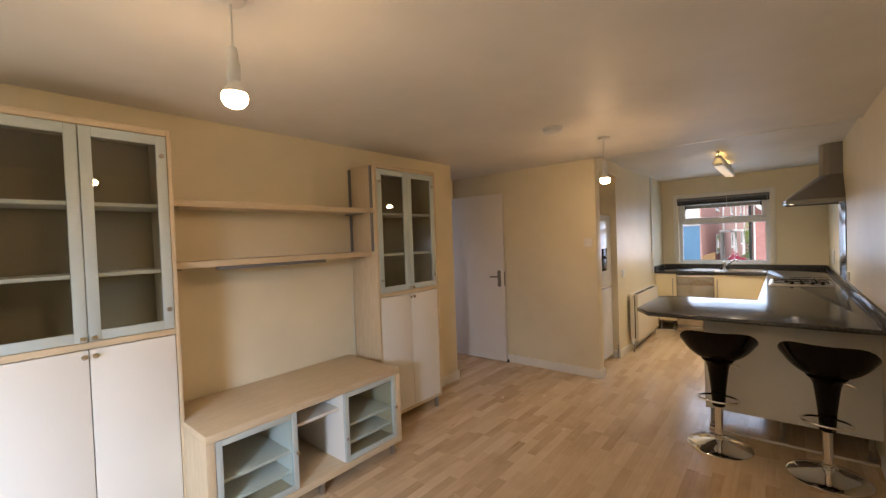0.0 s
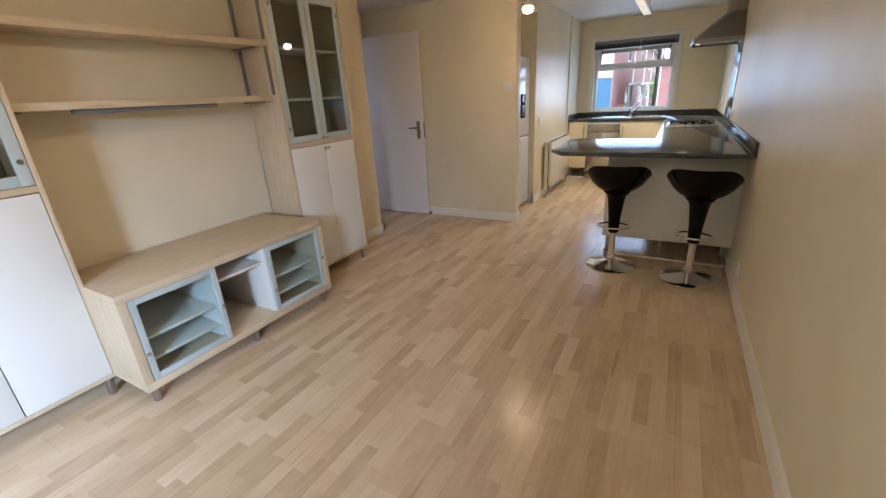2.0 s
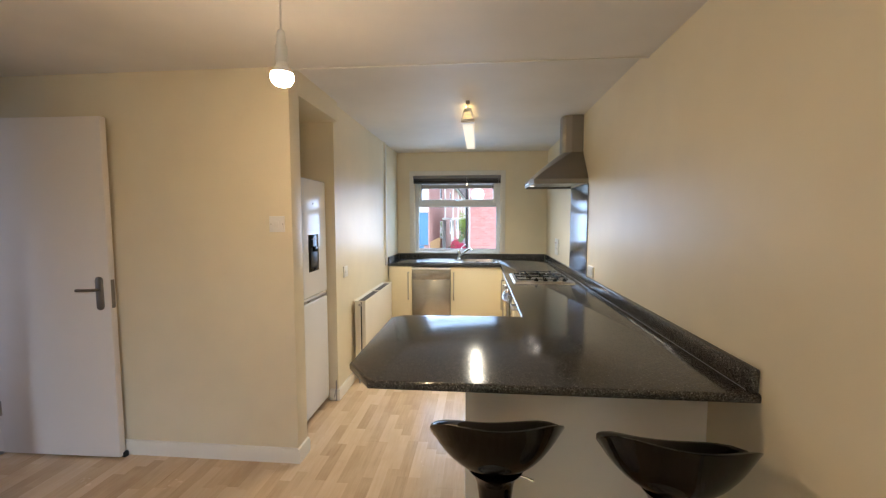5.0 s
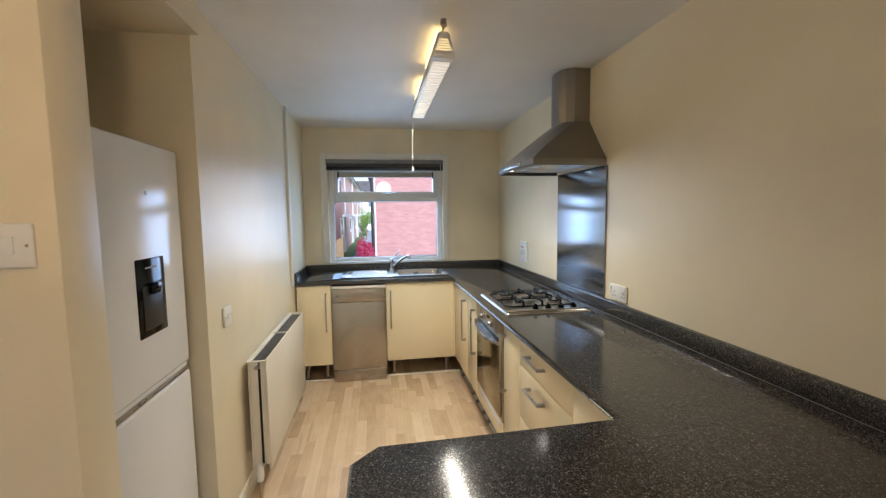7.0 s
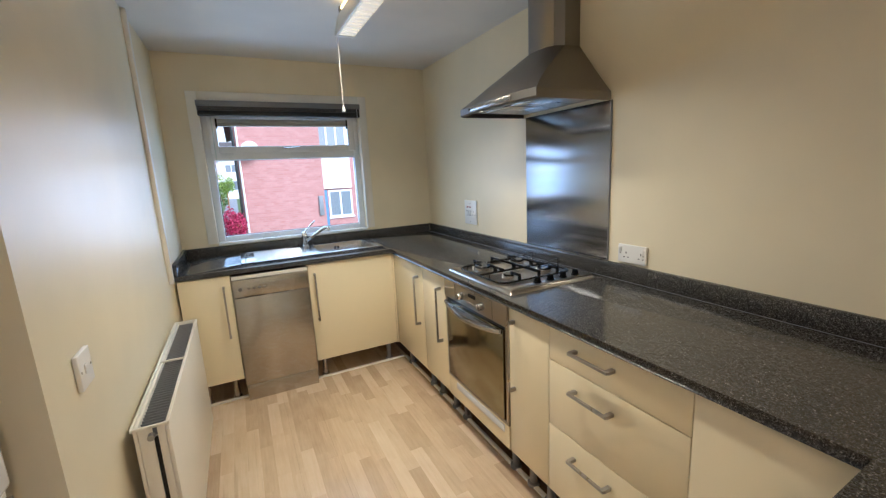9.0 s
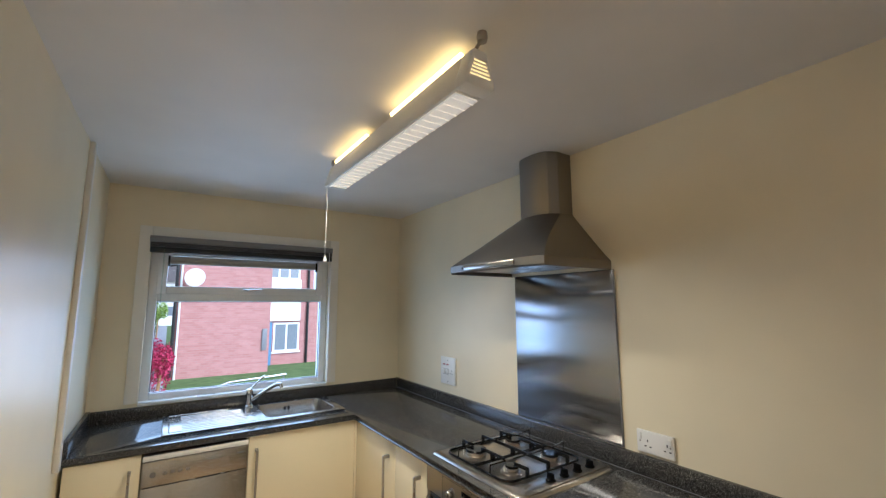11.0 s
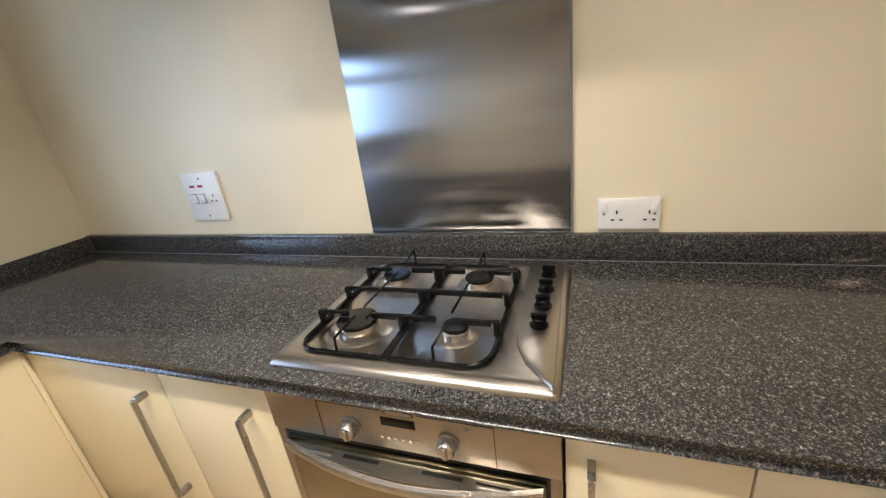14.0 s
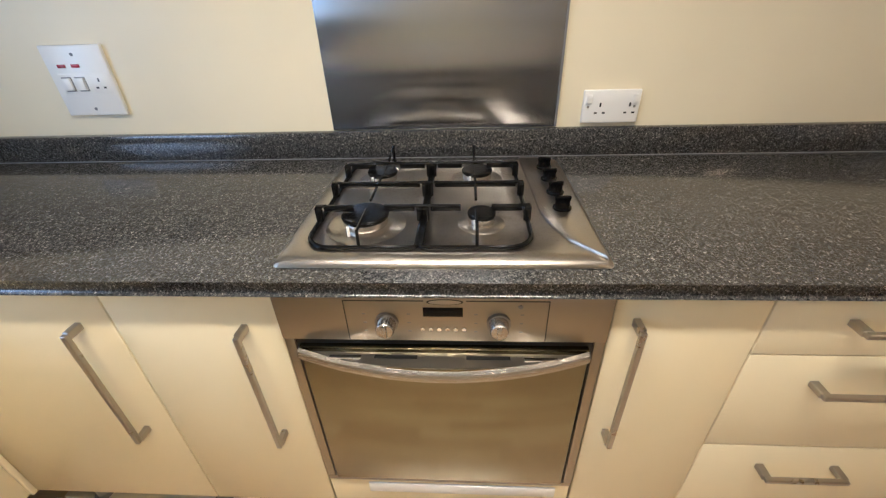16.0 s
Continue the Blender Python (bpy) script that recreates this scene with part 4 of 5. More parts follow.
part("door_seal", box(OX + 0.010, OX + 0.020, OY0 + 0.0202, OY1 - 0.0202, 0.3002, 0.7518), MATTBLACK, ov)
od = part("door", box(OX - 0.004, OX + 0.018, OY0 + 0.027, OY1 - 0.027, 0.307, 0.752, 0.004), OVENGLASS, ov, "mirrored bronze oven door glass")
part("door_gap", box(OX + 0.008, OX + 0.020, OY0 + 0.020, OY1 - 0.020, 0.752, 0.768), MATTBLACK, ov)
n = 18
pts = []
for i in range(n + 1):
    u = -1 + 2 * i / n
    pts.append((OX - 0.012 - 0.034 * (1 - u * u), (OY0 + OY1) / 2 + u * 0.268, 0.744 - 0.020 * (1 - u * u)))
bm = bmesh.new()
prev = None
for p in pts:
    r = [bm.verts.new((p[0] + dx, p[1], p[2] + dz)) for dx, dz in ((0.002, -0.011), (-0.006, -0.008), (-0.008, 0.0), (-0.005, 0.009), (0.004, 0.011), (0.006, 0.0))]
    if prev:
        for i in range(6):
            bm.faces.new((prev[i], prev[(i + 1) % 6], r[(i + 1) % 6], r[i]))
    else:
        bm.faces.new(r[::-1])
    prev = r
bm.faces.new(prev)
part("handle", bm, STEEL, od, "bowed steel oven handle")
bm = prism([(OX - 0.0045, (OY0 + OY1) / 2 - 0.262)] + [(p[0] + 0.004, p[1]) for p in pts[1:-1]] + [(OX - 0.0045, (OY0 + OY1) / 2 + 0.262)], "z", 0.740, 0.7425)
part("handle_web", bm, STEELH, od)
for ya, yb in ((5.95, 6.03), (6.12, 6.20)):
    part("vent_slot", box(OX - 0.020, OX - 0.012, ya, yb, 0.7424, 0.7436), MATTBLACK, od)
for ya, yb in ((5.865, 5.925), (6.225, 6.285)):
    part("grip_slot", box(OX - 0.024, OX - 0.014, ya, yb, 0.7424, 0.7440, 0.0006), CHROME, od, "bright slot in the oven handle")
for y in (6.172, 5.973):
    k = part("knob_ring", lathe([(0.0, 0.0), (0.021, 0.0), (0.021, -0.006), (0.0, -0.0062)], (OX, y, 0.815), 28, axis="x"), STEELH, fas)
    part("knob", lathe([(0.0, -0.006), (0.0175, -0.006), (0.0165, -0.024), (0.0145, -0.027), (0.0, -0.0272)], (OX, y, 0.815), 28, axis="x"), STEEL, k)
    bm = box(OX - 0.031, OX - 0.0265, y - 0.004, y + 0.004, 0.802, 0.828, 0.0015)
    part("grip", bm, STEEL, k)
part("display", box(OX - 0.0012, OX + 0.004, 6.036, 6.106, 0.828, 0.848, 0.0005), BLACK, fas, "dark clock display")
for i in range(6):
    part("button", lathe([(0.0, 0.0), (0.0042, 0.0), (0.0038, -0.004), (0.0, -0.0045)], (OX, 6.108 - i * 0.0148, 0.800), 14, axis="x"), CHROME, fas)
for ya, yb, ye in ((5.888, 6.030, 5.888), (6.104, 6.246, 6.2446)):
    bm = box(OX - 0.0012, OX + 0.002, ya, yb, 0.8621, 0.8636)
    box(OX - 0.0012, OX + 0.002, ye, ye + 0.0014, 0.772, 0.8620, bm=bm)
    part("panel_line", bm, MATTBLACK, fas)
bm = lathe([(0.0, 0.0), (0.010, 0.0), (0.010, -0.0008), (0.0, -0.001)], (OX, 0, 0), 28, axis="x")
bm.transform(Matrix.Translation((0, 6.067, 0.8605)) @ Matrix.Diagonal((1, 3.2, 0.62, 1)))
bd = part("badge", bm, MATTBLACK, fas, "plain dark oval badge")
bm = lathe([(0.0, -0.0011), (0.0088, -0.0011), (0.0088, -0.0014), (0.0, -0.0015)], (OX, 0, 0), 28, axis="x")
bm.transform(Matrix.Translation((0, 6.067, 0.8605)) @ Matrix.Diagonal((1, 3.2, 0.55, 1)))
part("badge_face", bm, SATIN, bd)
for y0 in (6.172, 5.973):
    for dy in (-0.040, 0.040):
        for i in range(3):
            part("dial_mark", box(OX - 0.0005, OX + 0.001, y0 + dy - 0.003, y0 + dy + 0.003, 0.792 + i * 0.020, 0.794 + i * 0.020), GREY, fas)
part("indicator_lamp", lathe([(0.0, 0.0), (0.004, 0.0), (0.004, -0.002), (0.0, -0.0025)], (OX, 5.937, 0.851), 12, axis="x"), GREY, fas)
part("lower_filler", box(OX + 0.006, OX + 0.022, OY0 + 0.002, OY1 - 0.002, 0.165, 0.2835, 0.002), CREAM, ov, "cream gloss filler below the oven")
part("vent_grille", box(OX + 0.001, OX + 0.0065, OY0 + 0.035, OY1 - 0.10, 0.238, 0.276, 0.002), FRIDGE, ov)
for y in (OY0 + 0.06, OY1 - 0.06):
    part("leg", lathe([(0.026, 0.0), (0.028, 0.004), (0.028, 0.016), (0.018, 0.022), (0.017, 0.12), (0.026, 0.135), (0.028, 0.163), (0.0, 0.165)], (FX + 0.075, y, 0), 16), GREY, ov)

# ---- gas hob ----
hb = thing("gas_hob", (0.55, 6.078, TOP), "stainless steel four-burner gas hob with black pan supports", "hob")
HX0, HX1, HY0, HY1 = 0.290, 0.806, 5.780, 6.372
HZ = TOP + 0.001
bm = bmesh.new()
def hob_ring(ins, z):
    return [bm.verts.new(p) for p in rrect(HX0 + ins, HX1 - ins, HY0 + ins, HY1 - ins, 0.012, z, 3)]
rs = [hob_ring(0, HZ), hob_ring(0.001, HZ + 0.003), hob_ring(0.012, HZ + 0.012), hob_ring(0.030, HZ + 0.013)]
wx0, wx1, wy0, wy1 = 0.338, 0.764, 5.902, 6.330
well = [[bm.verts.new(p) for p in rrect(wx0 + i, wx1 - i, wy0 + i, wy1 - i, 0.05, z, 3)] for i, z in ((0.0, HZ + 0.013), (0.012, HZ + 0.006))]
for a, b in zip(rs + well[:0], (rs + well[:0])[1:]):
    for i in range(len(a)):
        bm.faces.new((a[i], a[(i + 1) % len(a)], b[(i + 1) % len(b)], b[i]))
for a, b in ((rs[-1], well[0]), (well[0], well[1])):
    for i in range(len(a)):
        bm.faces.new((a[i], a[(i + 1) % len(a)], b[(i + 1) % len(b)], b[i]))
bm.faces.new(well[1])
part("hob_plate", bm, HOBSTEEL, hb)
# raised swoop that carries the control knobs
bm = prism([(0.296, 5.792), (0.796, 5.800), (0.796, 5.890), (0.47, 5.880), (0.41, 5.868), (0.36, 5.846), (0.325, 5.815)], "z", HZ + 0.010, HZ + 0.0185, 0.004)
part("control_ridge", bm, HOBSTEEL, hb)
for x in (0.482, 0.560, 0.638, 0.716):
    k = part("knob", lathe([(0.0, HZ + 0.018), (0.019, HZ + 0.018), (0.019, HZ + 0.022), (0.0155, HZ + 0.024), (0.0145, HZ + 0.036), (0.0, HZ + 0.038)], (x, 5.834, 0), 22), BLACK, hb, "black hob knob")
    part("grip", box(x - 0.004, x + 0.004, 5.818, 5.850, HZ + 0.036, HZ + 0.046, 0.002), BLACK, k)
for x, y, r in ((0.437, 6.232, 0.046), (0.440, 6.000, 0.027), (0.672, 6.238, 0.036), (0.672, 6.004, 0.036)):
    b = part("burner_pan", lathe([(r * 1.75, HZ + 0.0065), (r * 1.6, HZ + 0.009), (r * 1.1, HZ + 0.010), (0.0, HZ + 0.0105)][::-1], (x, y, 0), 32), HOBSTEEL, hb)
    part("burner_ring", lathe([(r * 0.95, HZ + 0.010), (r * 0.98, HZ + 0.014), (r * 0.98, HZ + 0.024), (0.0, HZ + 0.025)], (x, y, 0), 32), ALLOY, b)
    part("burner_cap", lathe([(r * 0.7, HZ + 0.025), (r * 1.02, HZ + 0.026), (r * 1.04, HZ + 0.031), (r * 0.98, HZ + 0.034), (0.0, HZ + 0.035)], (x, y, 0), 32), IRON, b)
    part("igniter", lathe([(0.003, HZ + 0.01), (0.003, HZ + 0.03)], (x - r * 1.15, y + r * 0.5, 0), 8), PLASTIC, b)
def pan_support(y0, y1):
    s = part("pan_support", bmesh.new(), IRON, hb, "black enamelled wire pan support")
    z = HZ + 0.016
    inner_high = y0 < 6.0
    loop = []
    for cx, cy, a0 in ((0.768, y1, 0), (0.332, y1, 90), (0.332, y0, 180), (0.768, y0, 270)):
        rc = 0.008 if (cy == y1) == inner_high else 0.048
        ox, oy = cx - rc * (1 if cx > 0.5 else -1), cy - rc * (1 if cy == y1 else -1)
        loop += [(ox + rc * math.cos(radians(a0 + 18 * i)), oy + rc * math.sin(radians(a0 + 18 * i)), z) for i in range(6)]
    s2 = tube(loop + [loop[0]], 0.0046, 8)
    s2.transform(WORLDM[hb].inverted())
    s2.to_mesh(s.data)
    s2.free()
    s.data.materials.clear()
    s.data.materials.append(IRON)
    zt = HZ + 0.050
    ym = (y0 + y1) / 2
    for x in (0.437, 0.555, 0.672):
        if x == 0.555:
            lines = [[(x, y0, z), (x, y0 + 0.002, zt - 0.004), (x, y0 + 0.012, zt), (x, y1 - 0.012, zt), (x, y1 - 0.002, zt - 0.004), (x, y1, z)]]
        else:
            lines = [[(x, y0, z), (x, y0 + 0.002, zt - 0.004), (x, y0 + 0.012, zt), (x, ym - 0.030, zt)], [(x, y1, z), (x, y1 - 0.002, zt - 0.004), (x, y1 - 0.012, zt), (x, ym + 0.030, zt)]]
        for l in lines:
            bm = bmesh.new()
            for p, q in zip(l, l[1:]):
                p, q = Vector(p), Vector(q)
                if abs(q.y - p.y) > 0.011:
                    box(p.x - 0.004, p.x + 0.004, p.y, q.y, zt - 0.013, zt, 0.0015, bm)
                else:
                    box(p.x - 0.005, p.x + 0.005, min(p.y, q.y) - 0.006, max(p.y, q.y) + 0.006, min(p.z, q.z), max(p.z, q.z), 0.001, bm)
            part("finger", bm, IRON, s)
    for l in ([(0.332, ym, z), (0.334, ym, zt), (0.437 - 0.020, ym, zt)], [(0.437 + 0.022, ym, zt), (0.672 - 0.022, ym, zt)], [(0.768, ym, z), (0.766, ym, zt + 0.012), (0.672 + 0.020, ym, zt)]):
        part("finger", tube(l, 0.003, 8), IRON, s)
pan_support(5.910, 6.112)
pan_support(6.120, 6.326)

# ---- splashback and hood ----
sp = thing("splashback", (RW - 0.004, 6.098, 0.995), "tall brushed stainless steel splashback behind the hob", "splashback")
part("sheet", box(RW - 0.0065, RW - 0.0005, 5.786, 6.412, 0.988, 1.746, 0.0008), SPLASH, sp)
part("edge_trim", box(RW - 0.0085, RW - 0.0005, 5.780, 5.7855, 0.988, 1.746, 0.001), GREY, sp)
hd = thing("cooker_hood", (0.7, 6.115, 1.745), "stainless steel chimney cooker hood above the hob", "cooker hood")
CX0, CY0, CY1, CZ0 = 0.440, 5.795, 6.435, 1.745
def hood_ring(bm, x0, y0, y1, bow, cham, z, n=10):
    pts = [(RW - 0.001, y0, z)]
    for i in range(n + 1):
        u = -1 + 2 * i / n
        pts.append((x0 + cham * abs(u) ** 6 - bow * (1 - u * u), y0 + (y1 - y0) * (u + 1) / 2, z))
    pts.append((RW - 0.001, y1, z))
    return [bm.verts.new(p) for p in pts]
bm = bmesh.new()
rr = [hood_ring(bm, CX0 + 0.008, CY0, CY1, 0.018, 0.006, 1.745), hood_ring(bm, CX0, CY0 - 0.002, CY1 + 0.002, 0.020, 0.006, 1.752), hood_ring(bm, CX0, CY0 - 0.002, CY1 + 0.002, 0.020, 0.006, 1.785)]
for k in range(7):
    f = k / 6
    rr.append(hood_ring(bm, CX0 + 0.004 + (0.730 - CX0) * f ** 1.12, CY0 + (5.990 - CY0) * f ** 0.95, CY1 + (6.235 - CY1) * f ** 0.95, 0.018 * (1 - f) + 0.020 * f, 0.006 + 0.05 * f, 1.787 + (2.030 - 1.787) * f))
for a, b in zip(rr, rr[1:]):
    for i in range(len(a) - 1):
        bm.faces.new((a[i], a[i + 1], b[i + 1], b[i]))
bm.faces.new(rr[-1])
part("canopy", bm, STEELH, hd, angle=25)
bm = bmesh.new()
rr = [hood_ring(bm, 0.732, 5.992, 6.233, 0.020, 0.055, z) for z in (2.022, CZ + 0.003)]
for a, b in zip(rr, rr[1:]):
    for i in range(len(a) - 1):
        bm.faces.new((a[i], a[i + 1], b[i + 1], b[i]))
part("chimney", bm, STEELH, hd, angle=25)
part("underside", box(CX0 + 0.02, RW - 0.002, CY0 + 0.012, CY1 - 0.012, 1.766, 1.774, 0.002), STEELH, hd)
for a, b in ((CY0 + 0.06, 6.110), (6.118, CY1 - 0.06)):
    part("filter", box(CX0 + 0.11, RW - 0.05, a, b, 1.7600, 1.7662, 0.002), SATIN, hd, "metal grease filter")
for y in (5.905, 6.325):
    part("hood_lamp", lathe([(0.0, 1.7635), (0.021, 1.7635), (0.022, 1.7660), (0.0, 1.7665)], (CX0 + 0.055, y, 0), 24), glow("hood_lamp_glass", (1.0, 0.85, 0.62), 1.8) if y < 6 else bpy.data.materials["hood_lamp_glass"], hd, "small lit hood lamp")
part("control_strip", box(CX0 - 0.0225, CX0 - 0.0075, 5.94, 6.29, 1.757, 1.780, 0.004), STEEL, hd)
for i, y in enumerate((6.225, 6.243, 6.265, 6.287, 6.305)):
    part("button", lathe([(0.0, 0.0), (0.0065, 0.0), (0.006, -0.004), (0.0, -0.005)], (CX0 - 0.013, y, 1.768), 14, axis="x"), BLACK, hd)

# ---- wall plates ----
def plate(name, label, category, x0, x1, y0, y1, z0, z1, mtl=None):
    p = thing(name, ((x0 + x1) / 2, (y0 + y1) / 2, z0), label, category)
    part("plate", box(x0, x1, y0, y1, z0, z1, 0.003, seg=3), PLASTIC, p)
    return p
# cooker switch with one socket
sw = plate("cooker_switch", "large white cooker switch and socket with red windows", "switch", RW - 0.012, RW - 0.0005, 7.005, 7.180, 1.045, 1.228)
part("face_strip", box(RW - 0.0128, RW - 0.0115, 7.015, 7.160, 1.103, 1.157, 0.0006), PLASTIC, sw)
RED = mat("red_neon_window", (0.35, 0.02, 0.03), 0.25)
for y in (7.135, 7.095):
    part("neon", box(RW - 0.0135, RW - 0.011, y - 0.012, y + 0.012, 1.172, 1.181, 0.0008), RED, sw)
for y in (7.137, 7.098):
    part("rocker", prism([(y - 0.012, 1.114), (y + 0.012, 1.114), (y + 0.012, 1.146), (y - 0.012, 1.146)], "x", RW - 0.0185, RW - 0.0125, 0.002), PLASTIC, sw)
    part("rocker_gap", box(RW - 0.0132, RW - 0.0124, y - 0.0145, y + 0.0145, 1.111, 1.149), GREY, sw)
part("socket_face", box(RW - 0.0132, RW - 0.011, 7.022, 7.070, 1.108, 1.152, 0.001), PLASTIC, sw)
for y, z, a, b in ((7.046, 1.140, 0.0022, 0.005), (7.057, 1.120, 0.004, 0.0022), (7.035, 1.120, 0.004, 0.0022)):
    part("pin_hole", box(RW - 0.0137, RW - 0.0125, y - a, y + a, z - b, z + b), MATTBLACK, sw)
for z in (1.063, 1.205):
    part("screw", lathe([(0.0, 0.0), (0.0045, 0.0), (0.004, -0.0012), (0.0, -0.0014)], (RW - 0.012, 7.092, z), 12, axis="x"), GREY, sw)
so = plate("double_socket", "white double wall socket above the upstand", "socket", RW - 0.012, RW - 0.0005, 5.566, 5.716, 0.997, 1.083)
for y0 in (5.680, 5.602):
    for y, z, a, b in ((y0 - 0.010, 1.045, 0.0022, 0.005), (y0, 1.024, 0.004, 0.0022), (y0 - 0.021, 1.024, 0.004, 0.0022)):
        part("pin_hole", box(RW - 0.0130, RW - 0.0115, y - a, y + a, z - b, z + b), MATTBLACK, so)
for y in (5.702, 5.580):
    part("rocker", box(RW - 0.0165, RW - 0.0115, y - 0.0075, y + 0.0075, 1.048, 1.072, 0.002), PLASTIC, so)
    part("screw", lathe([(0.0, 0.0), (0.0035, 0.0), (0.003, -0.0012), (0.0, -0.0014)], (RW - 0.012, y, 1.040), 12, axis="x"), SATIN, so)
ls = plate("light_switch", "white single light switch on the partition wall", "switch", -1.203, -1.112, PY - 0.010, PY - 0.0005, 1.382, 1.474)
part("rocker", box(-1.170, -1.145, PY - 0.015, PY - 0.0095, 1.410, 1.447, 0.002), PLASTIC, ls)
for x in (-1.192, -1.123):
    part("screw", lathe([(0.0, 0.0), (0.0035, 0.0), (0.003, -0.0012), (0.0, -0.0014)], (x, PY - 0.010, 1.428), 12, axis="y"), SATIN, ls)
fs = plate("fused_switch", "small white fused switch on the kitchen wall", "switch", KX + 0.0005, KX + 0.012, 5.605, 5.695, 0.970, 1.062)
part("rocker", box(KX + 0.0115, KX + 0.016, 5.635, 5.655, 1.005, 1.030, 0.002), PLASTIC, fs)
for y in (5.616, 5.684):
    part("screw", lathe([(0.0, 0.0), (0.0035, 0.0), (0.003, 0.0012), (0.0, 0.0014)], (KX + 0.012, y, 1.016), 12, axis="x"), SATIN, fs)
lo_s = plate("wall_socket", "white wall socket low beside the breakfast bar", "socket", RW - 0.010, RW - 0.0005, 3.355, 3.495, 0.150, 0.236)
for y in (3.38, 3.47):
    part("rocker", box(RW - 0.0145, RW - 0.0095, y - 0.007, y + 0.007, 0.200, 0.224, 0.002), PLASTIC, lo_s)

# ---- radiator ----
rd = thing("radiator", (-1.05, 6.34, 0.13), "cream double-panel radiator with a grilled top", "radiator")
RY0, RY1, RZ0, RZ1 = 5.815, 6.880, 0.135, 0.735
part("front_panel", box(-1.012, -1.000, RY0, RY1, RZ0, RZ1 - 0.006, 0.004), RADW, rd)
part("back_panel", box(-1.095, -1.083, RY0, RY1, RZ0, RZ1 - 0.006, 0.004), RADW, rd)
part("side_cover", box(-1.083, -1.012, RY1 - 0.006, RY1, RZ0 + 0.02, RZ1 - 0.004, 0.002), RADW, rd)
part("side_cover", box(-1.083, -1.045, RY0, RY0 + 0.006, RZ0 + 0.03, RZ1 - 0.004, 0.002), RADW, rd)
part("side_cover", box(-1.033, -1.012, RY0, RY0 + 0.006, RZ0 + 0.03, RZ1 - 0.004, 0.002), RADW, rd)
part("inner_gap", box(-1.050, -1.028, RY0 + 0.012, RY0 + 0.016, RZ0 + 0.03, RZ1 - 0.05), MATTBLACK, rd)
bm = bmesh.new()
for x in (-1.097, -1.001):
    box(x - 0.004, x + 0.004, RY0 - 0.003, RY1 + 0.003, RZ1 - 0.012, RZ1, 0.002, bm)
for y in (RY0, (RY0 + RY1) / 2, RY1):
    box(-1.093, -1.005, y - 0.004, y + 0.004, RZ1 - 0.010, RZ1 - 0.001, 0.001, bm)
part("top_frame", bm, RADW, rd)
for i in range(52):
    y = RY0 + 0.02 + i * 0.02
    part("grille_fin", box(-1.080, -1.018, y - 0.002, y + 0.002, RZ1 - 0.045, RZ1 - 0.012), GREY, rd)
for y in (RY0 - 0.012, RY1 + 0.012):
    s = 1 if y < 6 else -1
    part("pipe", tube([(-1.05, y - s * 0.02, 0.0), (-1.05, y - s * 0.02, 0.12), (-1.05, y - s * 0.015, 0.155), (-1.05, y + s * 0.02, 0.160)], 0.0075, 10), SATIN, rd)
    v = part("valve", lathe([(0.0, 0.10), (0.017, 0.10), (0.019, 0.12), (0.019, 0.165), (0.014, 0.18), (0.0, 0.182)], (-1.05, y - s * 0.02, 0), 16), PLASTIC, rd)
part("bleed_valve", lathe([(0.0, 0), (0.010, 0), (0.010, -0.018), (0.0, -0.02)], (-1.048, RY0, 0.70), 14, axis="y"), SATIN, rd)
for y in (6.1, 6.6):
    part("wall_bracket", box(KX + 0.0005, -1.095, y - 0.015, y + 0.015, 0.25, 0.65, 0.002), RADW, rd)

# ---- fridge freezer in the alcove ----
fr = thing("fridge_freezer", (-1.5, 5.09, 0), "tall white fridge freezer with a black water dispenser", "fridge freezer")
GX, GY0, GY1 = -1.176, 4.795, 5.386
part("body", box(-1.80, GX - 0.065, GY0 + 0.004, GY1 - 0.004, 0.03, 1.722, 0.006), FRIDGE, fr)
fd = part("fridge_door", box(GX - 0.060, GX, GY0, GY1, 0.905, 1.736, 0.012, seg=4), FRIDGE, fr)
zd = part("freezer_door", box(GX - 0.060, GX, GY0, GY1, 0.055, 0.872, 0.012, seg=4), FRIDGE, fr)
part("grip_recess", box(GX - 0.055, GX - 0.012, GY0 + 0.004, GY1 - 0.004, 0.8725, 0.9045), PLASTIC, fr)
part("grip_lip", box(GX - 0.012, GX - 0.001, GY0 + 0.006, GY1 - 0.006, 0.874, 0.888, 0.003), SATIN, zd)
ds = part("dispenser", box(GX - 0.002, GX + 0.0035, 5.055, 5.228, 1.085, 1.346, 0.004), BLACK, fd, "black water dispenser panel")
part("dispenser_well", box(GX + 0.0036, GX + 0.006, 5.080, 5.203, 1.108, 1.255, 0.002), MATTBLACK, ds)
part("spout", box(GX + 0.0036, GX + 0.022, 5.115, 5.168, 1.225, 1.262, 0.006), BLACK, ds)
part("marking", box(GX + 0.0036, GX + 0.0042, 5.105, 5.180, 1.312, 1.318), GREY, ds)
part("badge", lathe([(0.0, 0.0), (0.008, 0.0), (0.008, 0.0015), (0.0, 0.002)], (GX, 5.15, 1.565), 20, axis="x"), SATIN, fd)
for y in (GY0 + 0.05, GY1 - 0.05):
    part("foot", lathe([(0.02, 0.0), (0.02, 0.03)], (GX - 0.10, y, 0), 14), GREY, fr)
single("power_cord", tube([(-1.15, 5.422, 0.004), (-1.13, 5.415, 0.006), (-1.125, 5.405, 0.10), (-1.13, 5.412, 0.17), (-1.135, 5.420, 0.10), (-1.15, 5.423, 0.03)], 0.004, 8), GREY, "thin grey cable beside the fridge", "cable")

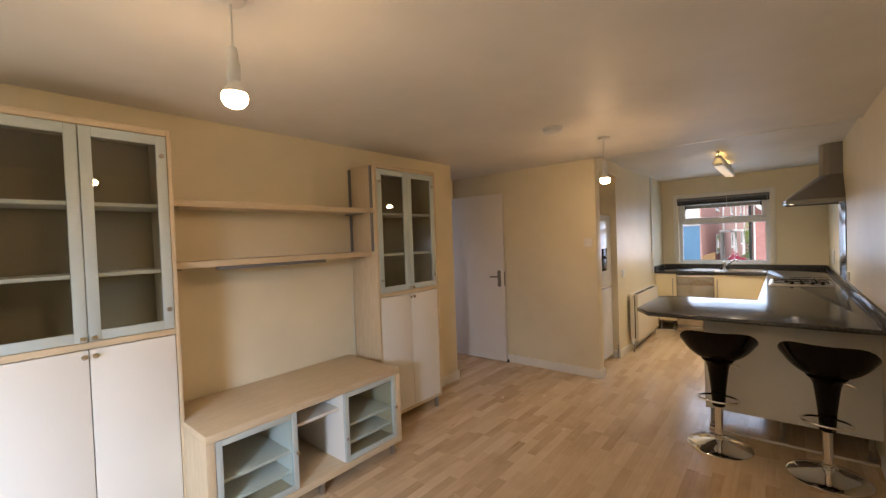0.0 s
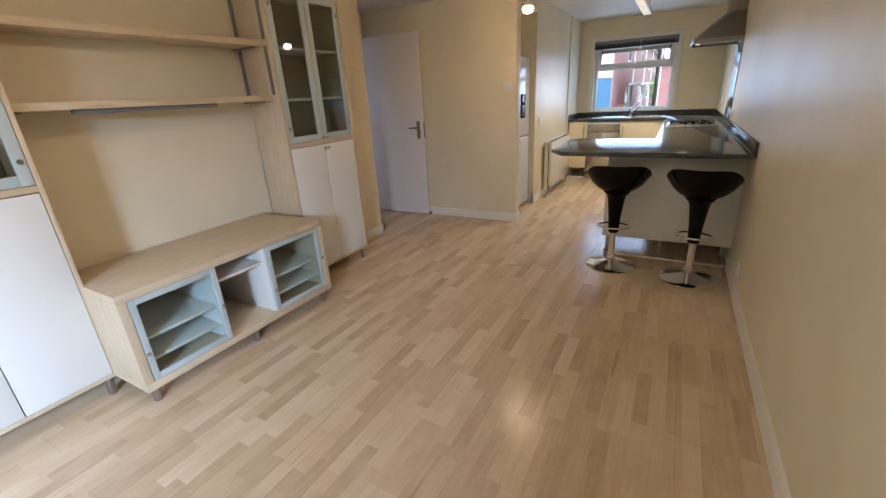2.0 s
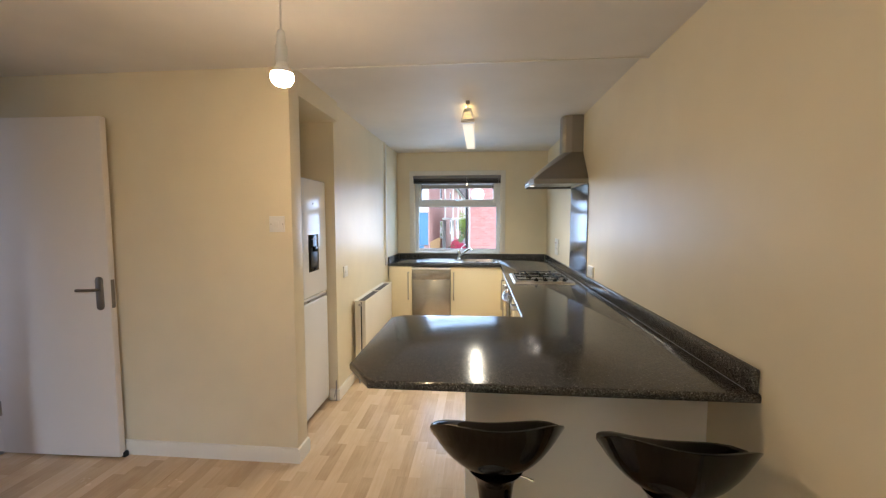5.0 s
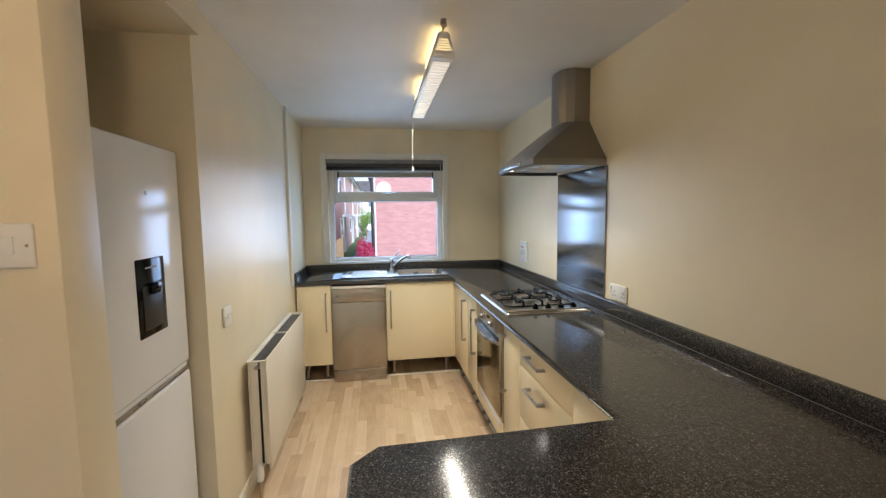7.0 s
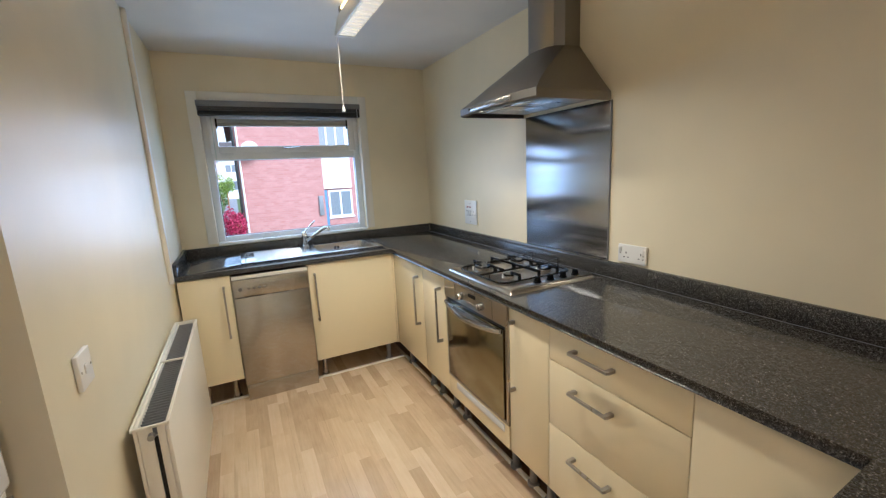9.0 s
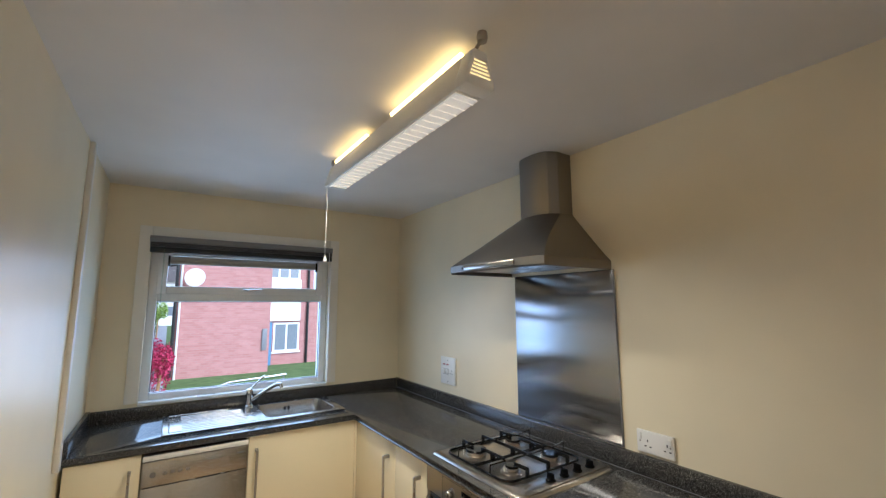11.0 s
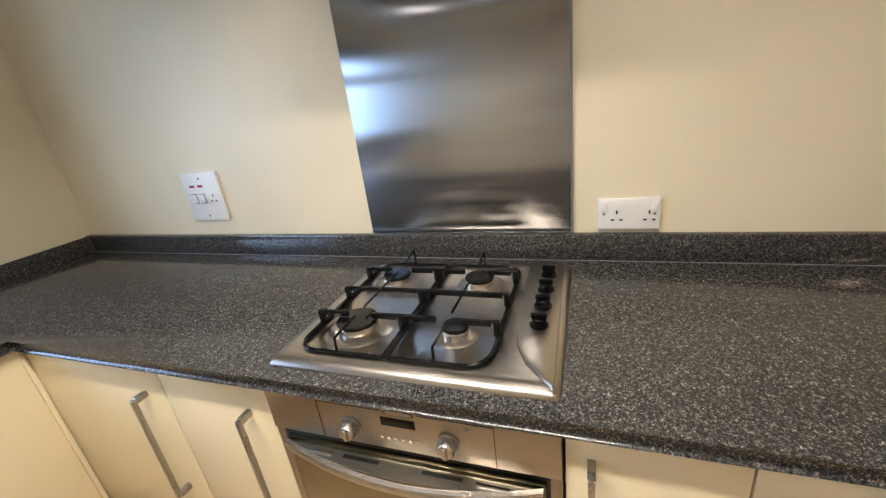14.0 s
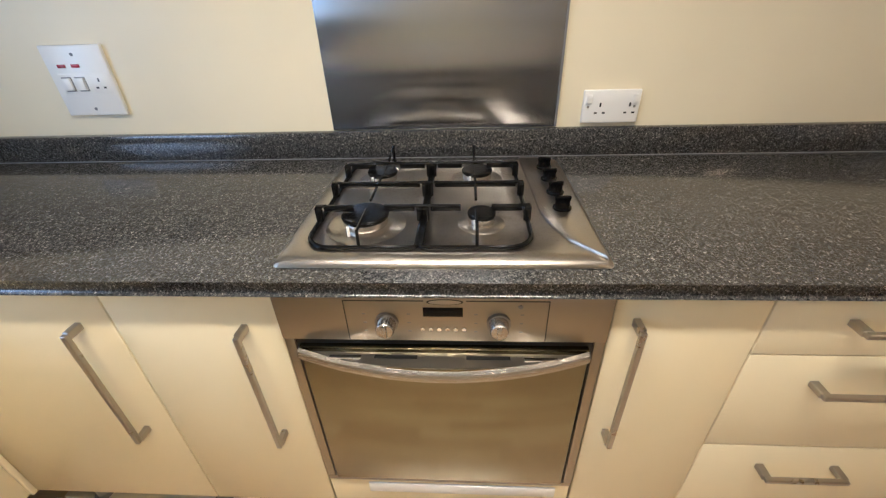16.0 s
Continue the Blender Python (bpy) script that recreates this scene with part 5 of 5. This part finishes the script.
# ---- bar stools ----
def bar_stool(x, y, rz, label):
    s = thing("bar_stool", (x, y, 0), label, "bar stool", "bar stools", rz)
    M = WORLDM[s]
    def put(name, bm, mtl, parent=s, lab="", angle=35):
        bm.transform(M)
        return part(name, bm, mtl, parent, lab, angle)
    put("base", lathe([(0.0, 0.0), (0.192, 0.0), (0.195, 0.005), (0.185, 0.012), (0.12, 0.024), (0.06, 0.040), (0.032, 0.052), (0.0, 0.053)], (0, 0, 0), 48), CHROME, s, "round chrome base")
    put("column", lathe([(0.0, 0.05), (0.030, 0.05), (0.030, 0.085), (0.0245, 0.088), (0.0245, 0.30), (0.0, 0.301)], (0, 0, 0), 28), CHROME, s)
    put("trumpet", lathe([(0.0, 0.285), (0.036, 0.285), (0.039, 0.29), (0.045, 0.40), (0.056, 0.50), (0.064, 0.560), (0.076, 0.590), (0.096, 0.612), (0.0, 0.616)], (0, 0, 0), 36), BLACK, s, "black gloss tapered stem")
    ring = [(0.118 * math.cos(a), 0.082 * math.sin(a) + 0.030, 0.345) for a in [2 * math.pi * i / 36 for i in range(37)]]
    hoop = tube(ring, 0.0075, 12)
    tube([(-0.02, -0.03, 0.325), (-0.035, -0.050, 0.343)], 0.007, 8, hoop)
    tube([(0.02, -0.03, 0.325), (0.035, -0.050, 0.343)], 0.007, 8, hoop)
    put("foot_rest", hoop, CHROME, s, "chrome hoop foot rest")
    # moulded saddle seat with raised ends
    bm = bmesh.new()
    nu, nv = 28, 14
    top, bot = [], []
    for i in range(nu + 1):
        ring_t, ring_b = [], []
        a = 2 * math.pi * i / nu
        for j in range(nv + 1):
            f = j / nv
            px, py = 0.228 * f * math.cos(a), 0.195 * f * math.sin(a)
            e = px / 0.225
            g = py / 0.190
            dish = 0.690 + 0.062 * abs(e) ** 2.0 + (0.150 + 0.045 * e * e) * max(0.0, g) ** 1.2 - 0.02 * max(0.0, -g) ** 2
            edge = max(0.0, (f - 0.92) / 0.08)
            zt = dish - 0.012 * edge ** 2
            under = 0.600 + (dish - 0.012 - 0.600) * f ** 2.1
            ring_t.append((px, py, zt))
            ring_b.append((px * 0.985, py * 0.985, min(under, zt - 0.006)))
        top.append(ring_t)
        bot.append(ring_b)
    vt = [[bm.verts.new(p) for p in r[1:]] for r in top[:-1]]
    vb = [[bm.verts.new(p) for p in r[1:]] for r in bot[:-1]]
    ct, cb = bm.verts.new(top[0][0]), bm.verts.new(bot[0][0])
    for i in range(nu):
        k = (i + 1) % nu
        bm.faces.new((ct, vt[i][0], vt[k][0]))
        bm.faces.new((cb, vb[k][0], vb[i][0]))
        for j in range(nv - 1):
            bm.faces.new((vt[i][j], vt[i][j + 1], vt[k][j + 1], vt[k][j]))
            bm.faces.new((vb[i][j], vb[k][j], vb[k][j + 1], vb[i][j + 1]))
        bm.faces.new((vt[i][-1], vb[i][-1], vb[k][-1], vt[k][-1]))
    put("seat", bm, BLACK, s, "glossy black moulded saddle seat", 60)
    put("height_lever", tube([(-0.05, 0.02, 0.600), (-0.10, 0.035, 0.592), (-0.125, 0.04, 0.584)], 0.004, 8), CHROME, s)
    return s
bar_stool(0.062, 3.700, 184, "black gloss bar stool with chrome base by the breakfast bar")
bar_stool(0.612, 3.635, 172, "black gloss bar stool with chrome base beside the wall")

# ---- outside, beyond the kitchen window ----
GZ = -0.75
def ground_mat():
    m = mat("grass_ground", (0.07, 0.13, 0.03), 0.9)
    v = mapped(m)
    ln(m, ramp(m, noise_of(m, v, 3, 6), [(0.3, (0.05, 0.10, 0.02)), (0.7, (0.13, 0.20, 0.06))]), bsdf(m).inputs["Base Color"])
    return m
def brick_mat(name, c0, c1, mortar, axis):
    m = mat(name, c0, 0.85)
    g = nd(m, "ShaderNodeNewGeometry")
    sp_ = nd(m, "ShaderNodeSeparateXYZ")
    ln(m, g.outputs["Position"], sp_.inputs[0])
    cb_ = nd(m, "ShaderNodeCombineXYZ")
    ln(m, sp_.outputs[0 if axis == "y" else 1], cb_.inputs[0])
    ln(m, sp_.outputs[2], cb_.inputs[1])
    b = nd(m, "ShaderNodeTexBrick", Scale=1.0)
    b.inputs["Color1"].default_value, b.inputs["Color2"].default_value, b.inputs["Mortar"].default_value = (*c0, 1), (*c1, 1), (*mortar, 1)
    b.inputs["Brick Width"].default_value, b.inputs["Row Height"].default_value, b.inputs["Mortar Size"].default_value = 0.225, 0.075, 0.006
    ln(m, cb_.outputs[0], b.inputs["Vector"])
    ln(m, b.outputs["Color"], bsdf(m).inputs["Base Color"])
    return m
GRASS = ground_mat()
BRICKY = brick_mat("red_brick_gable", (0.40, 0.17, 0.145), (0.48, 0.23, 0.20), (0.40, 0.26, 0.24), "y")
# terrace brick coloured lighter, making up for the shade its front stands in
BRICKX = brick_mat("red_brick_front_lightened", (0.50, 0.28, 0.235), (0.58, 0.34, 0.29), (0.52, 0.40, 0.36), "x")
TARMAC = paint("grey_path_tarmac", (0.27, 0.29, 0.32), 0.9, 60, 0.2, 0.2)
TILE = paint("dark_roof_tile", (0.10, 0.085, 0.08), 0.8, 40, 0.2, 0.2)
BLUE = paint("blue_door_paint", (0.10, 0.22, 0.36), 0.4, 40, 0.02)
CLAD = paint("white_cladding", (0.72, 0.72, 0.70), 0.5, 40, 0.02)
PANE = mat("window_pane_far", (0.20, 0.23, 0.26), 0.06, Specular_IOR_Level=0.9)
FENCE = birch("timber_fence", (0.30, 0.18, 0.07), (0.42, 0.27, 0.12), (12, 12, 1.5), 0.7)

bm = bmesh.new()
vs = [bm.verts.new(p) for p in ((-400, -400, GZ), (400, -400, GZ), (400, 900, GZ), (-400, 900, GZ))]
bm.faces.new(vs)
structure("ground", bm, GRASS, "mown grass and verge outside")
structure("pavement", box(-1.70, -0.75, 9.0, 80, GZ, GZ + 0.02, 0.004), TARMAC, "narrow grey tarmac path between the houses")

def house_window(house, axis, at, a, b, z0, z1, out, bars=1):
    """A framed window set proud of a house wall; out is the side it faces."""
    def bx(p, q, r, s, d0, d1):
        return box(at + d0 * out, at + d1 * out, p, q, r, s) if axis == "x" else box(p, q, at + d0 * out, at + d1 * out, r, s)
    w = part("window", bx(a, b, z0, z1, 0.002, 0.02), UPVC, house, "white framed window")
    n = bars + 1
    for i in range(n):
        l = a + 0.07 + (b - a - 0.07) / n * i
        r = l + (b - a - 0.07) / n - 0.07
        part("pane", bx(l, r, z0 + 0.07, z1 - 0.07, 0.021, 0.026), PANE, w)
    part("sill", bx(a - 0.05, b + 0.05, z0 - 0.06, z0, 0.0, 0.07), UPVC, w)

# brick house whose plain gable faces the kitchen
GYW = 20.5
gh = thing("brick_house", (1.0, 24, GZ), "red brick house with a plain gable and white bargeboard", "house", "houses")
pts = [(-0.55, GZ), (2.30, GZ), (2.30, 4.05), (-0.55, 3.35)]
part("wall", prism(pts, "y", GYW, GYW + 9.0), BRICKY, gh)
part("bargeboard", prism([(-0.70, 3.30), (2.35, 4.05), (2.35, 4.30), (-0.70, 3.55)], "y", GYW - 0.06, GYW - 0.003), CLAD, gh)
part("roof", prism([(-0.85, 3.52), (2.45, 4.32), (2.45, 4.42), (-0.85, 3.62)], "y", GYW - 0.15, GYW + 9.2), TILE, gh)
part("downpipe", tube([(-0.60, GYW - 0.08, GZ), (-0.60, GYW - 0.08, 3.3)], 0.05, 10), MATTBLACK, gh)
part("downpipe", tube([(-0.48, GYW - 0.06, GZ), (-0.48, GYW - 0.06, 3.3)], 0.035, 10), CLAD, gh)
part("vent", box(2.05, 2.22, GYW - 0.06, GYW - 0.003, 0.0, 0.75, 0.01), GREY, gh)
sd = thing("satellite_dish", (-0.12, GYW - 0.3, 2.5), "round white satellite dish on the brick gable", "satellite dish")
bm = lathe([(0.30, 0.0), (0.26, 0.05), (0.16, 0.09), (0.0, 0.10)][::-1], (0, 0, 0), 28, axis="y")
bm.transform(pose(-0.12, GYW - 0.38, 2.48, 12, 0, 10))
part("dish", bm, CLAD, sd)
part("arm", tube([(-0.12, GYW - 0.003, 2.35), (-0.12, GYW - 0.3, 2.42)], 0.025, 8), GREY, sd)
# set-back wing of the house to its side
wg = thing("house_wing", (5, 24, GZ), "brick terrace with white cladding between its windows", "house", "houses")
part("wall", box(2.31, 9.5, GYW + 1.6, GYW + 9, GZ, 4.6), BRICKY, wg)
part("cladding", box(2.40, 3.75, GYW + 1.50, GYW + 1.597, 0.95, 2.55), CLAD, wg, "white boarded panel")
for i in range(8):
    part("board_edge", box(2.40, 3.75, GYW + 1.488, GYW + 1.4995, 0.95 + i * 0.2, 0.97 + i * 0.2), CLAD, wg)
house_window(wg, "y", GYW + 1.595, 2.75, 3.75, -0.25, 0.88, -1, 1)
house_window(wg, "y", GYW + 1.595, 2.45, 3.70, 2.62, 3.75, -1, 2)
part("door", box(2.40, 2.70, GYW + 1.55, GYW + 1.597, GZ, 0.90), BLUE, wg, "blue painted door")
part("roof", prism([(GYW + 1.2, 4.45), (GYW + 5.2, 6.6), (GYW + 9.2, 4.45)], "x", 2.2, 9.7), TILE, wg)
part("gutter", box(2.2, 9.6, GYW + 1.35, GYW + 1.59, 4.25, 4.42, 0.02), CLAD, wg)
part("downpipe", tube([(4.05, GYW + 1.54, GZ), (4.05, GYW + 1.54, 4.3)], 0.05, 10), MATTBLACK, wg)
house_window(wg, "y", GYW + 1.595, 4.75, 5.9, -0.1, 1.1, -1, 1)
house_window(wg, "y", GYW + 1.595, 4.75, 5.9, 2.5, 3.6, -1, 1)
# terrace along the path
TX_ = -2.40
for i in range(5):
    y0 = 21.5 + i * 8.0
    th = thing("terraced_house", (TX_ - 3, y0 + 4, GZ), "red brick terraced house with white porch and windows", "house", "houses")
    part("wall", box(TX_ - 7, TX_, y0, y0 + 7.99, GZ, 4.4), BRICKX, th)
    part("roof", prism([(TX_ - 7.3, 4.3), (TX_ - 3.5, 6.4), (TX_ + 0.3, 4.3)], "y", y0 - (0.2 if i == 0 else 0), y0 + 7.99), TILE, th)
    part("gutter", box(TX_ + 0.003, TX_ + 0.22, y0, y0 + 7.99, 4.18, 4.30, 0.02), CLAD, th)
    house_window(th, "x", TX_, y0 + 5.1, y0 + 6.2, 0.3, 1.3, 1, 1)
    house_window(th, "x", TX_, y0 + 5.1, y0 + 6.2, 2.6, 3.5, 1, 1)
    part("porch", box(TX_ + 0.003, TX_ + 0.55, y0 + 6.6, y0 + 7.7, 1.35, 1.50, 0.02), CLAD, th)
    part("front_door", box(TX_ + 0.003, TX_ + 0.06, y0 + 6.7, y0 + 7.6, GZ + 0.02, 1.33), CLAD, th)
    part("downpipe", tube([(TX_ + 0.08, y0 + 7.85, GZ), (TX_ + 0.08, y0 + 7.85, 4.2)], 0.05, 10), CLAD, th)
    if i == 0:
        for x in (-8.6, -6.6):
            house_window(th, "y", y0, x, x + 1.5, 0.1, 1.4, -1, 2)
            house_window(th, "y", y0, x, x + 1.5, 2.4, 3.6, -1, 2)
        part("cladding", box(TX_ - 2.6, TX_ - 0.05, y0 - 0.05, y0 - 0.003, 1.75, 3.2), CLAD, th)
        part("end_panel", box(TX_ - 2.6, TX_ - 0.05, y0 - 0.06, y0 - 0.003, 0.2, 1.72), BLUE, th, "blue painted panel")
        part("end_door", box(TX_ - 1.1, TX_ - 0.25, y0 - 0.09, y0 - 0.003, GZ, 0.18), BLUE, th)
        house_window(th, "y", y0, TX_ - 2.3, TX_ - 0.4, 2.2, 3.0, -1, 2)
fn = thing("timber_fence", (-1.8, 19, GZ), "low orange-brown timber fence by the path", "fence")
for i in range(22):
    part("board", box(-1.80, -1.78, 17.0 + i * 0.16, 17.148 + i * 0.16, GZ, GZ + 1.35 + 0.01 * (i % 3), 0.004), FENCE, fn)
part("rail", box(-1.84, -1.801, 17.0, 20.5, GZ + 1.0, GZ + 1.08), FENCE, fn)

def leafy(name, loc, size, mtl, n, label, category, seed, trunk=0.0, clumps=9):
    rnd = random.Random(seed)
    o = thing(name, loc, label, category)
    X, Y, Z = loc
    bm = bmesh.new()
    cs = [(Vector((rnd.uniform(-1, 1) * size[0] * 0.6, rnd.uniform(-1, 1) * size[1] * 0.6, trunk + size[2] * rnd.uniform(0.25, 0.85))), rnd.uniform(0.35, 0.6)) for _ in range(clumps)]
    for i in range(n):
        c, r = rnd.choice(cs)
        d = Vector((rnd.gauss(0, 1), rnd.gauss(0, 1), rnd.gauss(0, 1))).normalized() * r * (0.6 + 0.4 * rnd.random())
        p = Vector(loc) + c + Vector((d.x * size[0], d.y * size[1], d.z * size[2] * 0.7))
        p.z = max(p.z, Z + 0.02)
        s = size[0] * 0.09 * rnd.uniform(0.7, 1.4)
        a, b = Vector((rnd.gauss(0, 1), rnd.gauss(0, 1), rnd.gauss(0, 1))).normalized(), Vector((rnd.gauss(0, 1), rnd.gauss(0, 1), rnd.gauss(0, 1))).normalized()
        v = [bm.verts.new(p + q) for q in (a * s, b * s * 0.6, -a * s, -b * s * 0.6)]
        bm.faces.new(v)
    lv = part("foliage", bm, mtl, o)
    lv["kind"] = "stuff"
    bm = tube([(X, Y, Z), (X + 0.02, Y, Z + (trunk + size[2] * 0.5) * 0.5), (X, Y, Z + trunk + size[2] * 0.6)], 0.03 + size[0] * 0.03, 8)
    for k in range(4):
        a = 2 * math.pi * k / 4 + 0.4
        tube([(X, Y, Z + trunk + size[2] * 0.2), (X + size[0] * 0.4 * math.cos(a), Y + size[1] * 0.4 * math.sin(a), Z + trunk + size[2] * 0.7)], 0.012 + size[0] * 0.012, 6, bm)
    part("trunk", bm, FENCE, o)
def leaf_mat(name, c0, c1):
    m = mat(name, c0, 0.6)
    g = nd(m, "ShaderNodeNewGeometry")
    ln(m, ramp(m, g.outputs["Random Per Island"], [(0.0, c0), (1.0, c1)]), bsdf(m).inputs["Base Color"])
    return m
LEAF = leaf_mat("green_leaves", (0.03, 0.08, 0.02), (0.10, 0.19, 0.04))
LIME = leaf_mat("lime_leaves", (0.16, 0.28, 0.03), (0.32, 0.46, 0.08))
PINK = leaf_mat("crimson_blossom", (0.30, 0.01, 0.05), (0.55, 0.04, 0.12))
leafy("flowering_shrub", (-0.86, 18.6, GZ), (0.42, 0.45, 1.25), PINK, 2000, "crimson flowering shrub beside the path", "shrub", 3)
leafy("lime_bush", (-1.35, 40.0, GZ), (0.65, 0.65, 1.7), LIME, 1300, "bright lime-green bush beyond the path", "bush", 4, 0.9)
leafy("green_bush", (-1.9, 48.0, GZ), (0.7, 0.7, 1.7), LEAF, 1300, "dark green bush by the far houses", "bush", 5)
leafy("tree", (-6.0, 75.0, GZ), (3.6, 3.5, 4.6), LEAF, 3500, "broad green tree above the roofs", "tree", 6, 2.0, 16)
leafy("tree", (-1.4, 85.0, GZ), (3.0, 3.5, 4.2), LEAF, 3000, "broad green tree behind the terrace", "tree", 7, 2.0, 14)
fh = thing("far_house", (-1, 64, GZ), "white rendered house at the end of the path", "house", "houses")
part("wall", box(-5, 4, 62, 68, GZ, 4.4), CLAD, fh)
part("roof", prism([(61.6, 4.3), (65, 6.4), (68.4, 4.3)], "x", -5.2, 4.2), TILE, fh)
house_window(fh, "y", 62, -1.6, -0.2, 0.3, 1.5, -1, 1)
house_window(fh, "y", 62, -1.6, -0.2, 2.5, 3.5, -1, 1)
rl = thing("handrail", (0.7, 15, GZ), "sloping grey metal handrail on the grass", "handrail")
part("top_rail", tube([(-0.70, 14.6, GZ + 0.35), (0.4, 14.6, GZ + 0.72), (1.6, 14.8, GZ + 0.75)], 0.022, 8), LEG, rl)
for x, y, h in ((-0.45, 14.6, 0.42), (0.4, 14.6, 0.71), (1.55, 14.8, 0.74)):
    part("post", tube([(x, y, GZ), (x, y, GZ + h)], 0.02, 8), LEG, rl)
sc = thing("parked_scooter", (-0.75, 21.8, GZ), "white and dark scooter parked by the gable", "scooter")
for y in (21.4, 22.5):
    bm = lathe([(0.10, -0.04), (0.19, -0.05), (0.22, 0.0), (0.19, 0.05), (0.10, 0.04)], (0, 0, 0), 20, axis="x")
    bm.transform(pose(-0.78, y, GZ + 0.22))
    part("wheel", bm, MATTBLACK, sc)
part("body", box(-0.90, -0.66, 21.5, 22.5, GZ + 0.35, GZ + 0.75, 0.09, seg=3), CLAD, sc)
part("seat", box(-0.88, -0.68, 21.9, 22.55, GZ + 0.75, GZ + 0.84, 0.03), MATTBLACK, sc)
part("handlebar", tube([(-1.0, 21.45, GZ + 1.02), (-0.78, 21.40, GZ + 0.95), (-0.56, 21.45, GZ + 1.02)], 0.018, 8), MATTBLACK, sc)

# ---- laminate boards ----
BW, BL = 0.195, 1.285
floor_ob = bpy.data.objects["floor"]
shared = {}
rnd = random.Random(11)
def board(x0, x1, y0, y1):
    key = (round(x1 - x0, 4), round(y1 - y0, 4))
    if key not in shared:
        bm = box(0, x1 - x0 - 0.0003, 0, y1 - y0 - 0.0003, -0.008, 0.0)
        es = [e for e in bm.edges if all(v.co.z > -0.001 for v in e.verts)]
        bmesh.ops.bevel(bm, geom=es, offset=0.0003, segments=1, affect="EDGES")
        me = bpy.data.meshes.new("plank")
        bm.to_mesh(me)
        bm.free()
        me.materials.append(FLOOR)
        shared[key] = me
    ob = new("plank", shared[key])
    ob.location = (x0, y0, 0)
    ob.parent = floor_ob
x = HX
while x < RW - 1e-4:
    x1 = min(x + BW, RW)
    ya, yb = BACK, FAR
    if x1 <= LW + 0.001:
        ya, yb = 3.76, PY
    elif x1 <= -1.85 + 0.001:
        yb = PY
    elif x1 <= KX:
        yb = AY
    y = ya - rnd.uniform(0.1, BL - 0.1)
    while y < yb - 1e-4:
        a, b = max(y, ya), min(y + BL, yb)
        if b - a > 0.03:
            board(x, x1, a, b)
        y += BL
    x += BW
